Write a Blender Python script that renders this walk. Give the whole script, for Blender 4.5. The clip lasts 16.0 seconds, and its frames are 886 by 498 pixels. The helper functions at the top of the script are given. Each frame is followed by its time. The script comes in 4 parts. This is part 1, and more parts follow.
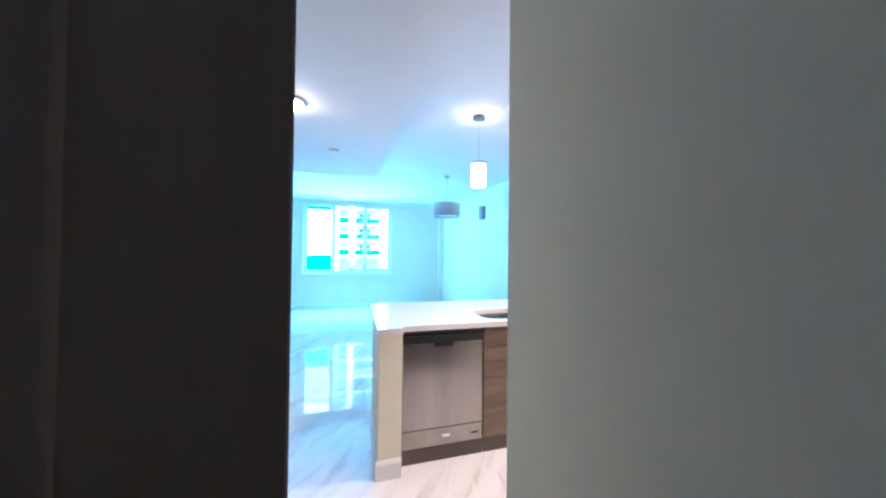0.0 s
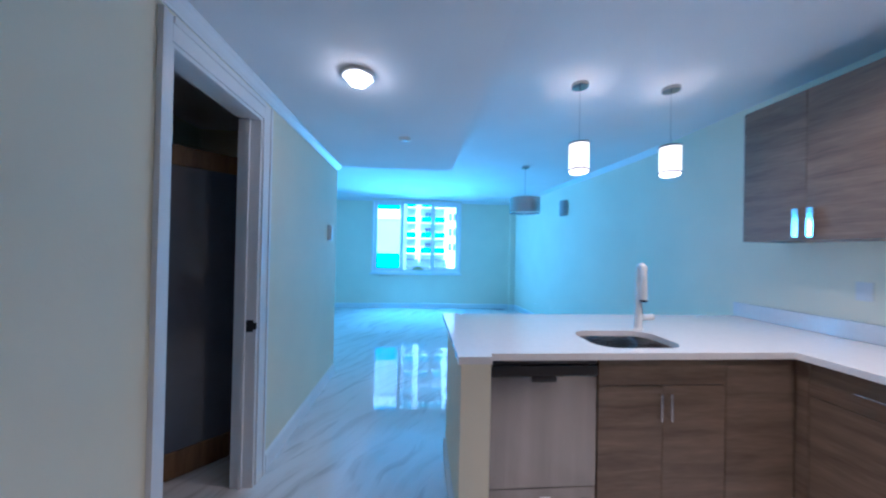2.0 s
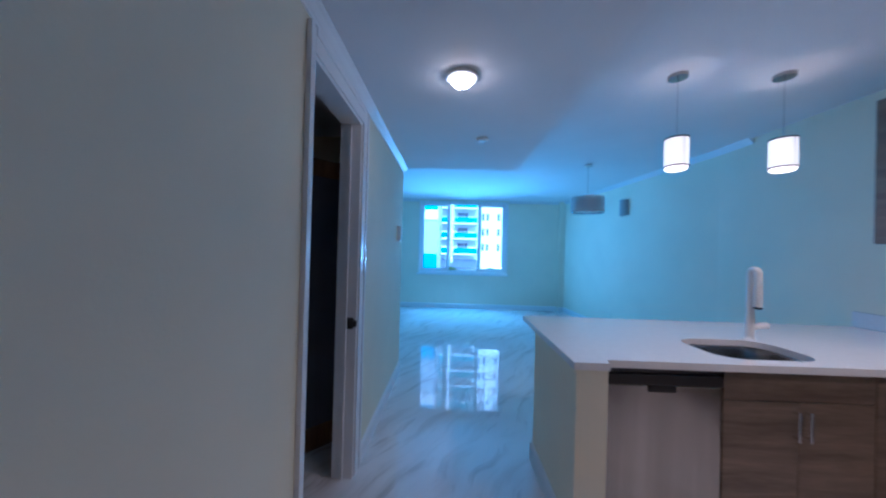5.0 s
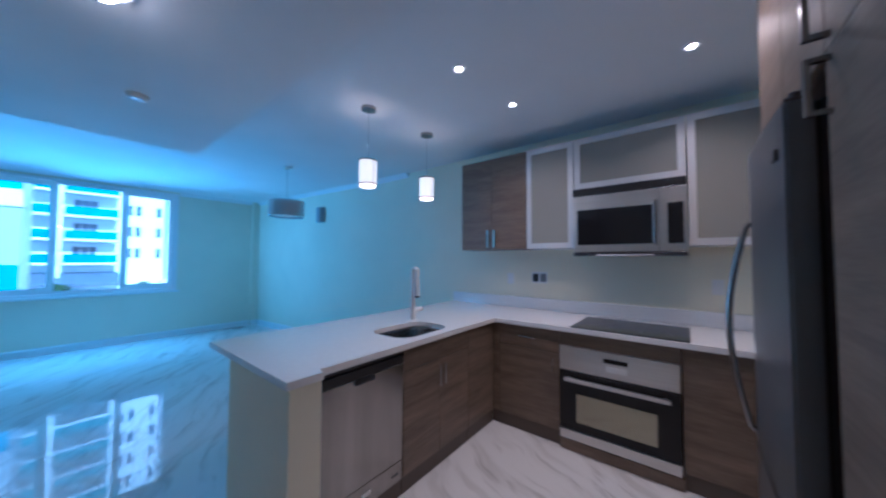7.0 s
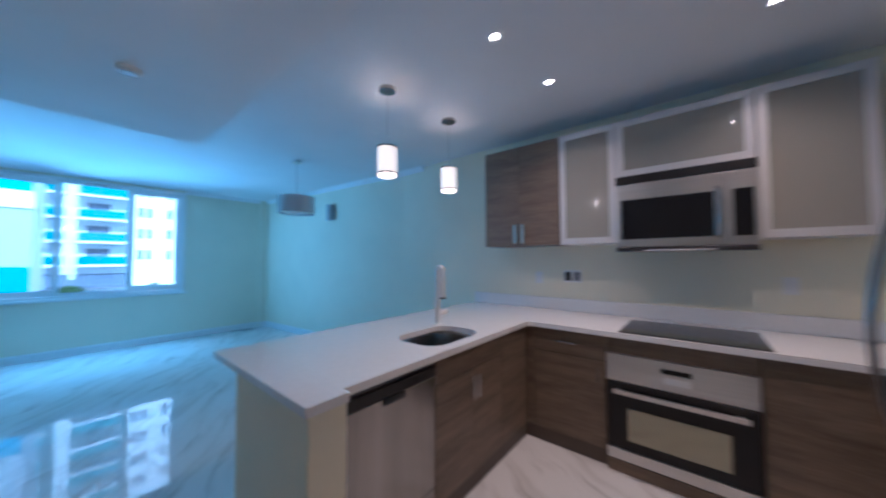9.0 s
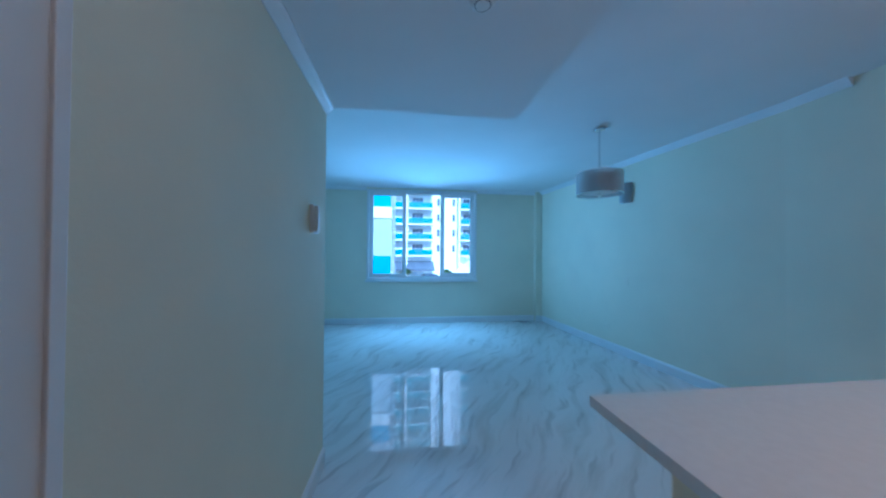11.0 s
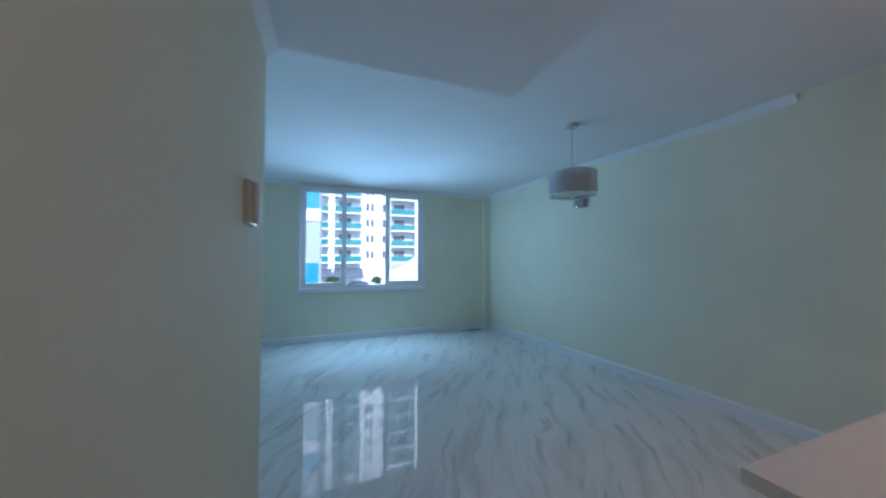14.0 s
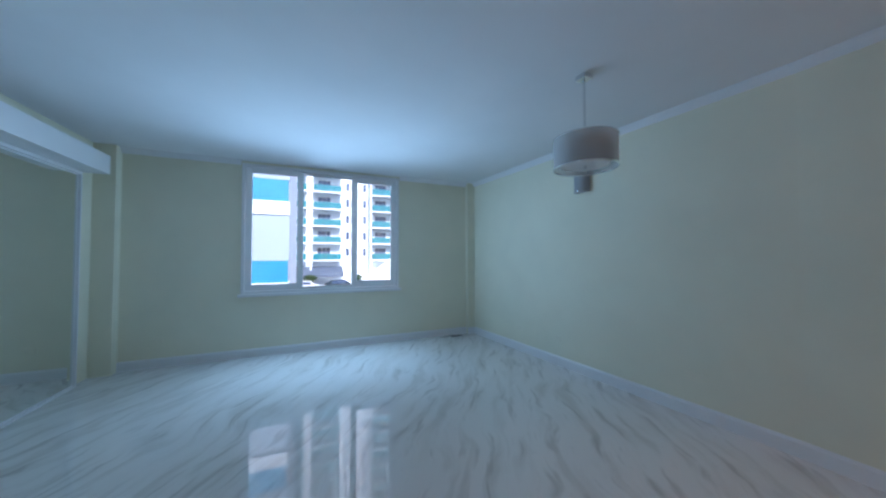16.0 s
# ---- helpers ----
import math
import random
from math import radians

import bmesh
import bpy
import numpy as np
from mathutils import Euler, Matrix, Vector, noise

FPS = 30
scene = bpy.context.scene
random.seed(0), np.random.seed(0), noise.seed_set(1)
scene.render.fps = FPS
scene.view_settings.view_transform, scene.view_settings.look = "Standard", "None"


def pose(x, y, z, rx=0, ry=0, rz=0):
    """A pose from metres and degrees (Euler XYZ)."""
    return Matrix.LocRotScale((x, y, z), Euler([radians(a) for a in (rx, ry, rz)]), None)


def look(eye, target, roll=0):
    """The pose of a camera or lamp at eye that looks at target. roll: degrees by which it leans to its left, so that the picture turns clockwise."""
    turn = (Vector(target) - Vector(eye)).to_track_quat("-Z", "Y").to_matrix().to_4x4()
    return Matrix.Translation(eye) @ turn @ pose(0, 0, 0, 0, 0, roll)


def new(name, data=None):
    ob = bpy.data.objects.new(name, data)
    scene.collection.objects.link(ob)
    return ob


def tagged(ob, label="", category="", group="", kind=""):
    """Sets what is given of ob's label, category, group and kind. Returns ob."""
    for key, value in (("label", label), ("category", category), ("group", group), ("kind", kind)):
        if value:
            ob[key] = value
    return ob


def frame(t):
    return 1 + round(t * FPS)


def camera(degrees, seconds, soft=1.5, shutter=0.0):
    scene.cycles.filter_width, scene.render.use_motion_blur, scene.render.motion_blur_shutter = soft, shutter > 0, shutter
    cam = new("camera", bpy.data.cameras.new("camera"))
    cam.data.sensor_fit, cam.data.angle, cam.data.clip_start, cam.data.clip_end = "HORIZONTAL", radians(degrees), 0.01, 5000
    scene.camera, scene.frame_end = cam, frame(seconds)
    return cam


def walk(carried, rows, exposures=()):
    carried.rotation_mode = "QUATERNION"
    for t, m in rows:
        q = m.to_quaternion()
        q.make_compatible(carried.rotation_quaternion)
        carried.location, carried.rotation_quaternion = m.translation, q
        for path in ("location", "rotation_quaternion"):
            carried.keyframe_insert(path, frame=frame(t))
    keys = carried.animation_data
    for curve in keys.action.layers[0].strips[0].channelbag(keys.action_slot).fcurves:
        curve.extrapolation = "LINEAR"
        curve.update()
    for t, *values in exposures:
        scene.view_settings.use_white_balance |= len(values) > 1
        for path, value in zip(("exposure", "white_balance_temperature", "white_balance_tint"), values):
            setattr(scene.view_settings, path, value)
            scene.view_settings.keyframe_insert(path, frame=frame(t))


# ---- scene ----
cam = camera(110.4, 16.0, soft=2.2, shutter=0.5)
PATH = [
    (0, (-0.219, -1.998, 1.383), (0.334, -0.076, 1.414), 0.6),
    (0.5, (-0.199, -1.954, 1.388), (0.281, -0.012, 1.392), 0.7),
    (1, (-0.178, -1.84, 1.39), (0.229, 0.118, 1.38), 0.9),
    (1.5, (-0.206, -1.694, 1.39), (0.075, 0.287, 1.405), 0.9),
    (2, (-0.273, -1.529, 1.415), (-0.124, 0.466, 1.428), 1.2),
    (2.5, (-0.252, -1.346, 1.431), (-0.24, 0.654, 1.43), 1.1),
    (3, (-0.325, -1.203, 1.428), (-0.514, 0.788, 1.428), 1.2),
    (3.2, (-0.299, -1.183, 1.418), (-0.661, 0.784, 1.42), 1.1),
    (5.3, (-0.683, -1.527, 1.411), (-0.547, 0.468, 1.427), 1.8),
    (5.5, (-0.68, -1.439, 1.443), (-0.306, 0.526, 1.479), 0.7),
    (6, (-0.718, -1.429, 1.463), (0.158, 0.368, 1.491), 0.4),
    (6.5, (-0.723, -1.39, 1.445), (0.543, 0.157, 1.492), 0.0),
    (7, (-0.684, -1.37, 1.419), (0.882, -0.127, 1.491), 0.2),
    (7.5, (-0.708, -1.346, 1.396), (1.077, -0.449, 1.476), -0.0),
    (8, (-0.636, -1.34, 1.366), (1.245, -0.667, 1.467), -0.1),
    (8.5, (-0.609, -1.266, 1.386), (1.221, -0.464, 1.478), 0.1),
    (9, (-0.583, -1.081, 1.402), (0.958, 0.193, 1.471), -0.2),
    (9.5, (-0.551, -0.815, 1.386), (0.494, 0.89, 1.413), 0.1),
    (10, (-0.561, -0.482, 1.373), (0.055, 1.42, 1.4), 0.6),
    (10.2, (-0.586, -0.367, 1.39), (-0.079, 1.567, 1.403), 0.6),
    (12.3, (-0.892, 0.27, 1.395), (-0.739, 2.264, 1.445), 0.5),
    (12.5, (-0.925, 0.327, 1.383), (-0.753, 2.319, 1.433), 0.8),
    (13, (-1.003, 0.422, 1.362), (-0.704, 2.398, 1.434), 0.4),
    (13.5, (-0.995, 0.446, 1.376), (-0.496, 2.381, 1.448), 0.0),
    (14, (-0.949, 0.498, 1.379), (-0.259, 2.374, 1.446), -0.0),
    (14.5, (-0.806, 0.6, 1.346), (0.039, 2.411, 1.422), -0.6),
    (15, (-0.715, 0.811, 1.389), (0.192, 2.594, 1.435), 0.5),
    (15.5, (-0.577, 0.938, 1.391), (0.291, 2.739, 1.429), 0.2),
    (16, (-0.592, 1.199, 1.351), (0.201, 3.034, 1.403), -0.1),
]
walk(cam, [(t, look(eye, target, roll)) for t, eye, target, roll in PATH], [(0.0, 2.73, 4510, 14), (1.0, 2.0, 4230, 12), (1.5, 1.8, 4060, 12), (2.5, 1.35, 4060, 12), (3.0, 1.12, 4060, 13), (5.5, 1.0, 4100, 18), (7.0, 0.9, 4050, 15), (8.0, 1.05, 4520, 18), (10.0, 0.8, 4360, 15), (12.5, 0.64, 5370, 26), (13.5, 0.58, 5840, 29), (16.0, 0.64, 6410, 39)])

# ---- light ----
world = bpy.data.worlds.new("sky")
scene.world = world
world.use_nodes = True
wn = world.node_tree
bg = wn.nodes["Background"]
sky = wn.nodes.new("ShaderNodeTexSky")
sky.sky_type = "NISHITA"
sky.sun_disc = False
sky.sun_elevation, sky.sun_rotation = radians(42), radians(175)
wn.links.new(sky.outputs["Color"], bg.inputs["Color"])
bg.inputs["Strength"].default_value = 0.15


def lamp(name, kind, m, power, colour, size=0.1, size_y=0.0, spot=120, blend=0.6):
    d = bpy.data.lights.new(name, kind)
    d.energy, d.color = power, colour
    if kind == "AREA":
        d.size = size
        if size_y:
            d.shape, d.size_y = "RECTANGLE", size_y
    elif kind == "SUN":
        d.angle = radians(size)
    else:
        d.shadow_soft_size = size
    if kind == "SPOT":
        d.spot_size, d.spot_blend = radians(spot), blend
    ob = new(name, d)
    ob.matrix_world = m
    return ob


WARM = (1.0, 0.63, 0.37)
DAY = (0.32, 0.74, 1.0)
lamp("sun", "SUN", look((0, 0, 27), (-3, 30, 0)), 5.0, (1.0, 0.97, 0.92), 0.5)
# lamps added inside the window stand in for daylight: sunlit ground's upwards, sky's downwards
def daylight(x, z, way, power, spread, w, h):
    day = lamp("window_daylight", "AREA", look((x, 5.88, z), Vector((x, 5.88, z)) + Vector(way)), power, DAY, w, h)
    day.data.spread = radians(spread)


daylight(-0.355, 1.25, (0, -0.85, 0.53), 9.5, 96, 2.05, 0.4)
daylight(-0.355, 2.25, (0, -0.28, -0.96), 5.0, 60, 2.05, 0.4)
# two more added strips, turned sideways to brighten the east and west walls
daylight(-0.85, 1.70, (0.88, -0.48, 0.04), 6.0, 96, 0.4, 1.5)
daylight(0.15, 1.70, (-0.88, -0.48, 0.04), 5.0, 96, 0.4, 1.5)

# ---- materials ----


def material(name, base, rough=0.5, metal=0.0, bump=0.0, bump_scale=60.0, vary=0.06, vary_scale=2.0, stretch=(1, 1, 1), coat=0.0, **more):
    m = bpy.data.materials.new(name)
    m.use_nodes = True
    nt = m.node_tree
    p = nt.nodes["Principled BSDF"]
    p.inputs["Roughness"].default_value = rough
    p.inputs["Metallic"].default_value = metal
    p.inputs["Coat Weight"].default_value = coat
    for key, value in more.items():
        p.inputs[key.replace("_", " ")].default_value = value
    tc = nt.nodes.new("ShaderNodeTexCoord")
    mp = nt.nodes.new("ShaderNodeMapping")
    mp.inputs["Scale"].default_value = stretch
    nt.links.new(tc.outputs["Object"], mp.inputs["Vector"])
    if vary:
        big = nt.nodes.new("ShaderNodeTexNoise")
        big.inputs["Scale"].default_value, big.inputs["Detail"].default_value = vary_scale, 6
        nt.links.new(mp.outputs[0], big.inputs["Vector"])
        ramp = nt.nodes.new("ShaderNodeMapRange")
        ramp.inputs["From Min"].default_value, ramp.inputs["From Max"].default_value = 0.3, 0.7
        ramp.inputs["To Min"].default_value, ramp.inputs["To Max"].default_value = 1 - vary, 1 + vary
        nt.links.new(big.outputs["Fac"], ramp.inputs["Value"])
        mul = nt.nodes.new("ShaderNodeVectorMath")
        mul.operation = "SCALE"
        mul.inputs[0].default_value = base
        nt.links.new(ramp.outputs[0], mul.inputs["Scale"])
        nt.links.new(mul.outputs[0], p.inputs["Base Color"])
    else:
        p.inputs["Base Color"].default_value = (*base, 1)
    if bump:
        fine = nt.nodes.new("ShaderNodeTexNoise")
        fine.inputs["Scale"].default_value, fine.inputs["Detail"].default_value = bump_scale, 4
        nt.links.new(mp.outputs[0], fine.inputs["Vector"])
        b = nt.nodes.new("ShaderNodeBump")
        b.inputs["Strength"].default_value, b.inputs["Distance"].default_value = bump, 0.002
        nt.links.new(fine.outputs["Fac"], b.inputs["Height"])
        nt.links.new(b.outputs[0], p.inputs["Normal"])
    return m


def wood(name, dark, light, axis, rough=0.45):
    """Straight-grained veneer; the grain runs along axis."""
    m = bpy.data.materials.new(name)
    m.use_nodes = True
    nt = m.node_tree
    p = nt.nodes["Principled BSDF"]
    p.inputs["Roughness"].default_value = rough
    tc = nt.nodes.new("ShaderNodeTexCoord")
    info = nt.nodes.new("ShaderNodeObjectInfo")
    add = nt.nodes.new("ShaderNodeVectorMath")
    add.operation = "MULTIPLY_ADD"
    add.inputs[0].default_value = (7.3, 5.1, 9.7)
    nt.links.new(info.outputs["Random"], add.inputs[1])
    nt.links.new(tc.outputs["Object"], add.inputs[2])
    mp = nt.nodes.new("ShaderNodeMapping")
    mp.inputs["Scale"].default_value = [1.0 if a == axis else 10 for a in "xyz"]
    nt.links.new(add.outputs[0], mp.inputs["Vector"])
    n1 = nt.nodes.new("ShaderNodeTexNoise")
    n1.inputs["Scale"].default_value, n1.inputs["Detail"].default_value = 1.6, 8
    n1.inputs["Roughness"].default_value, n1.inputs["Distortion"].default_value = 0.62, 0.5
    nt.links.new(mp.outputs[0], n1.inputs["Vector"])
    n2 = nt.nodes.new("ShaderNodeTexNoise")
    n2.inputs["Scale"].default_value, n2.inputs["Detail"].default_value = 11, 3
    nt.links.new(mp.outputs[0], n2.inputs["Vector"])
    mix = nt.nodes.new("ShaderNodeMath")
    mix.operation = "MULTIPLY_ADD"
    mix.inputs[1].default_value = 0.35
    nt.links.new(n2.outputs["Fac"], mix.inputs[0])
    nt.links.new(n1.outputs["Fac"], mix.inputs[2])
    ramp = nt.nodes.new("ShaderNodeValToRGB")
    ramp.color_ramp.elements[0].position, ramp.color_ramp.elements[0].color = 0.45, (*dark, 1)
    ramp.color_ramp.elements[1].position, ramp.color_ramp.elements[1].color = 0.95, (*light, 1)
    nt.links.new(mix.outputs[0], ramp.inputs["Fac"])
    nt.links.new(ramp.outputs["Color"], p.inputs["Base Color"])
    b = nt.nodes.new("ShaderNodeBump")
    b.inputs["Strength"].default_value, b.inputs["Distance"].default_value = 0.15, 0.001
    nt.links.new(n2.outputs["Fac"], b.inputs["Height"])
    nt.links.new(b.outputs[0], p.inputs["Normal"])
    return m


def marble(name):
    """Polished white porcelain with short grey-brown diagonal veins."""
    m = bpy.data.materials.new(name)
    m.use_nodes = True
    nt = m.node_tree
    p = nt.nodes["Principled BSDF"]
    p.inputs["IOR"].default_value = 1.48
    geo = nt.nodes.new("ShaderNodeNewGeometry")
    rot = nt.nodes.new("ShaderNodeMapping")
    rot.inputs["Rotation"].default_value = (0, 0, radians(-57))
    nt.links.new(geo.outputs["Position"], rot.inputs["Vector"])
    warp = nt.nodes.new("ShaderNodeTexNoise")
    warp.inputs["Scale"].default_value, warp.inputs["Detail"].default_value = 1.1, 3
    nt.links.new(rot.outputs[0], warp.inputs["Vector"])
    bend = nt.nodes.new("ShaderNodeVectorMath")
    bend.operation = "MULTIPLY_ADD"
    bend.inputs[1].default_value = (0.5, 0.5, 0)
    nt.links.new(warp.outputs["Color"], bend.inputs[0])
    nt.links.new(rot.outputs[0], bend.inputs[2])

    def streaks(scale, size, detail):
        mp = nt.nodes.new("ShaderNodeMapping")
        mp.inputs["Scale"].default_value = scale
        nt.links.new(bend.outputs[0], mp.inputs["Vector"])
        n = nt.nodes.new("ShaderNodeTexNoise")
        n.inputs["Scale"].default_value, n.inputs["Detail"].default_value = size, detail
        n.inputs["Roughness"].default_value, n.inputs["Distortion"].default_value = 0.5, 0.35
        nt.links.new(mp.outputs[0], n.inputs["Vector"])
        return n

    def ranged(n, a, c, to):
        r = nt.nodes.new("ShaderNodeMapRange")
        r.interpolation_type = "SMOOTHSTEP"
        r.inputs["From Min"].default_value, r.inputs["From Max"].default_value, r.inputs["To Max"].default_value = a, c, to
        nt.links.new(n.outputs["Fac"], r.inputs["Value"])
        return r

    strong = ranged(streaks((0.8, 5.5, 1), 2.4, 4.5), 0.54, 0.70, 0.46)
    soft = ranged(streaks((0.6, 3.6, 1), 2.2, 6), 0.45, 0.72, 0.6)
    fine = ranged(streaks((1.0, 6.0, 1), 6.0, 4), 0.62, 0.75, 0.25)
    base = (0.80, 0.79, 0.775, 1)
    last = None
    for fac, tone in ((soft, (0.55, 0.53, 0.50, 1)), (fine, (0.5, 0.47, 0.44, 1)), (strong, (0.36, 0.34, 0.325, 1))):
        mix = nt.nodes.new("ShaderNodeMix")
        mix.data_type = "RGBA"
        mix.inputs["A"].default_value, mix.inputs["B"].default_value = base, tone
        if last:
            nt.links.new(last.outputs["Result"], mix.inputs["A"])
        nt.links.new(fac.outputs[0], mix.inputs["Factor"])
        last = mix
    nt.links.new(last.outputs["Result"], p.inputs["Base Color"])
    smear = nt.nodes.new("ShaderNodeTexNoise")
    smear.inputs["Scale"].default_value, smear.inputs["Detail"].default_value = 3, 4
    nt.links.new(geo.outputs["Position"], smear.inputs["Vector"])
    rr = nt.nodes.new("ShaderNodeMapRange")
    rr.inputs["To Min"].default_value, rr.inputs["To Max"].default_value = 0.014, 0.035
    nt.links.new(smear.outputs["Fac"], rr.inputs["Value"])
    nt.links.new(rr.outputs[0], p.inputs["Roughness"])
    p.inputs["Specular IOR Level"].default_value = 1.0
    wave = nt.nodes.new("ShaderNodeTexNoise")
    wave.inputs["Scale"].default_value, wave.inputs["Detail"].default_value = 5, 2
    nt.links.new(geo.outputs["Position"], wave.inputs["Vector"])
    bp = nt.nodes.new("ShaderNodeBump")
    bp.inputs["Strength"].default_value, bp.inputs["Distance"].default_value = 0.06, 0.002
    nt.links.new(wave.outputs["Fac"], bp.inputs["Height"])
    nt.links.new(bp.outputs[0], p.inputs["Normal"])
    return m


def emitter(name, colour, strength):
    m = bpy.data.materials.new(name)
    m.use_nodes = True
    p = m.node_tree.nodes["Principled BSDF"]
    p.inputs["Base Color"].default_value = (0.8, 0.8, 0.8, 1)
    p.inputs["Emission Color"].default_value = (*colour, 1)
    p.inputs["Emission Strength"].default_value = strength
    return m


def glass(name, tint=(1, 1, 1), rough=0.0):
    m = bpy.data.materials.new(name)
    m.use_nodes = True
    p = m.node_tree.nodes["Principled BSDF"]
    p.inputs["Base Color"].default_value = (*tint, 1)
    p.inputs["Transmission Weight"].default_value = 1
    p.inputs["Roughness"].default_value = rough
    p.inputs["IOR"].default_value = 1.45
    return m


WALL = material("cream_wall_paint", (0.80, 0.762, 0.60), 0.8, bump=0.25, bump_scale=90, vary=0.03)
GREY_WALL = material("pale_hall_paint", (0.72, 0.71, 0.62), 0.55, bump=0.25, bump_scale=90, vary=0.03)
WHITE = material("white_ceiling_paint", (0.80, 0.80, 0.80), 0.9, bump=0.2, bump_scale=120, vary=0.02)
TRIM = material("white_gloss_trim", (0.80, 0.80, 0.80), 0.3, vary=0.02)
MARBLE = marble("polished_marble_tile")
GROUT = material("pale_grout", (0.62, 0.61, 0.58), 0.8, bump=0.4)
CAB_X = wood("grey_brown_oak_x", (0.112, 0.079, 0.056), (0.25, 0.184, 0.128), "x")
CAB_Y = wood("grey_brown_oak_y", (0.112, 0.079, 0.056), (0.25, 0.184, 0.128), "y")
KICK = material("dark_plinth", (0.10, 0.075, 0.06), 0.5, bump=0.1)
QUARTZ = material("white_quartz", (0.80, 0.79, 0.78), 0.12, bump=0.0, vary=0.025, vary_scale=40)
STEEL = material("brushed_steel", (0.36, 0.335, 0.32), 0.22, 1.0, bump=0.12, bump_scale=40, vary=0.16, vary_scale=1.2, stretch=(7, 7, 0.35))
STEEL_H = material("brushed_steel_sideways", (0.66, 0.64, 0.62), 0.32, 1.0, bump=0.12, bump_scale=40, vary=0.05, stretch=(1, 1, 30))
DARK_STEEL = material("dark_brushed_steel", (0.10, 0.105, 0.115), 0.28, 1.0, bump=0.1, bump_scale=40, vary=0.06, stretch=(30, 30, 1))
FRIDGE_STEEL = material("fridge_brushed_steel", (0.17, 0.175, 0.185), 0.30, 0.6, bump=0.08, bump_scale=40, vary=0.05, stretch=(30, 30, 1))
CHROME = material("chrome", (0.75, 0.75, 0.76), 0.08, 1.0, vary=0)
BLACK = material("black_plastic", (0.018, 0.018, 0.02), 0.3, vary=0.1)
BLACK_GLASS = material("black_glass", (0.012, 0.012, 0.014), 0.08, vary=0, Specular_IOR_Level=0.3)
OVEN_GLASS = material("bronze_oven_glass", (0.36, 0.34, 0.25), 0.10, 0.8, vary=0.1)
FROST = material("frosted_glass", (0.31, 0.30, 0.265), 0.14, vary=0.03, coat=0.6)
ALU = material("white_aluminium", (0.82, 0.82, 0.82), 0.35, vary=0.02)
SATIN = material("satin_aluminium", (0.66, 0.66, 0.67), 0.4, 0.3, vary=0.03)
CREAM_PLASTIC = material("cream_plastic", (0.80, 0.75, 0.59), 0.4, vary=0.02)
PLASTIC = material("white_plastic", (0.78, 0.78, 0.76), 0.35, vary=0.02)
DARK_DOOR = material("dark_brown_door", (0.30, 0.215, 0.19), 0.75, bump=0.2, bump_scale=30, vary=0.15, stretch=(8, 8, 1), Specular_IOR_Level=0.12)
PANE = glass("blue_tinted_window_glass", (0.74, 0.93, 1.0))
MIRROR = material("mirror", (0.80, 0.84, 0.82), 0.02, 1.0, vary=0)
SHADE_LIT = emitter("lit_linen_shade", (1.0, 0.72, 0.46), 0.58)
LENS = emitter("lit_lens", (1.0, 0.70, 0.46), 22.0)
DOME = emitter("lit_dome_glass", (1.0, 0.70, 0.46), 17.0)
ORANGE_WOOD = wood("amber_closet_wood", (0.10, 0.05, 0.018), (0.24, 0.13, 0.05), "z")
DARK_GLASS = material("dark_closet_glass", (0.11, 0.12, 0.15), 0.12, vary=0.1)

# ---- shaping helpers ----


def box(x0, x1, y0, y1, z0, z1, bm=None, bevel=0.0):
    one = bmesh.new()
    m = Matrix.Translation(((x0 + x1) / 2, (y0 + y1) / 2, (z0 + z1) / 2)) @ Matrix.Diagonal((x1 - x0, y1 - y0, z1 - z0, 1))
    bmesh.ops.create_cube(one, size=1, matrix=m)
    if bevel:
        bmesh.ops.bevel(one, geom=one.edges[:], offset=bevel, segments=2, affect="EDGES", profile=0.5)
    return merge(bm, one)


def merge(bm, one):
    if bm is None:
        return one
    me = bpy.data.meshes.new("scratch")
    one.to_mesh(me)
    one.free()
    bm.from_mesh(me)
    bpy.data.meshes.remove(me)
    return bm


def cyl(x, y, z0, z1, r, r2=None, n=32, bm=None, bevel=0.0, axis="z"):
    one = bmesh.new()
    bmesh.ops.create_cone(one, cap_ends=True, segments=n, radius1=r, radius2=r if r2 is None else r2, depth=z1 - z0)
    if bevel:
        bmesh.ops.bevel(one, geom=[e for e in one.edges if len(e.link_faces) == 2 and e.calc_face_angle() > 1], offset=bevel, segments=2, affect="EDGES")
    bmesh.ops.translate(one, verts=one.verts, vec=(0, 0, (z0 + z1) / 2))
    if axis == "x":
        bmesh.ops.rotate(one, verts=one.verts, matrix=Matrix.Rotation(radians(90), 3, "Y"))
    if axis == "y":
        bmesh.ops.rotate(one, verts=one.verts, matrix=Matrix.Rotation(radians(-90), 3, "X"))
    bmesh.ops.translate(one, verts=one.verts, vec=(x, y, 0) if axis == "z" else ((0, x, y) if axis == "x" else (x, 0, y)))
    return merge(bm, one)


def lathe(profile, n=40, bm=None):
    """Turns (radius, height) pairs round the z axis."""
    one = bmesh.new()
    rings = []
    for r, z in profile:
        rings.append([one.verts.new((r * math.cos(2 * math.pi * i / n), r * math.sin(2 * math.pi * i / n), z)) for i in range(n)])
    for a, b in zip(rings, rings[1:]):
        for i in range(n):
            one.faces.new((a[i], a[(i + 1) % n], b[(i + 1) % n], b[i]))
    bmesh.ops.remove_doubles(one, verts=one.verts, dist=0.00005)
    bmesh.ops.recalc_face_normals(one, faces=one.faces)
    return merge(bm, one)


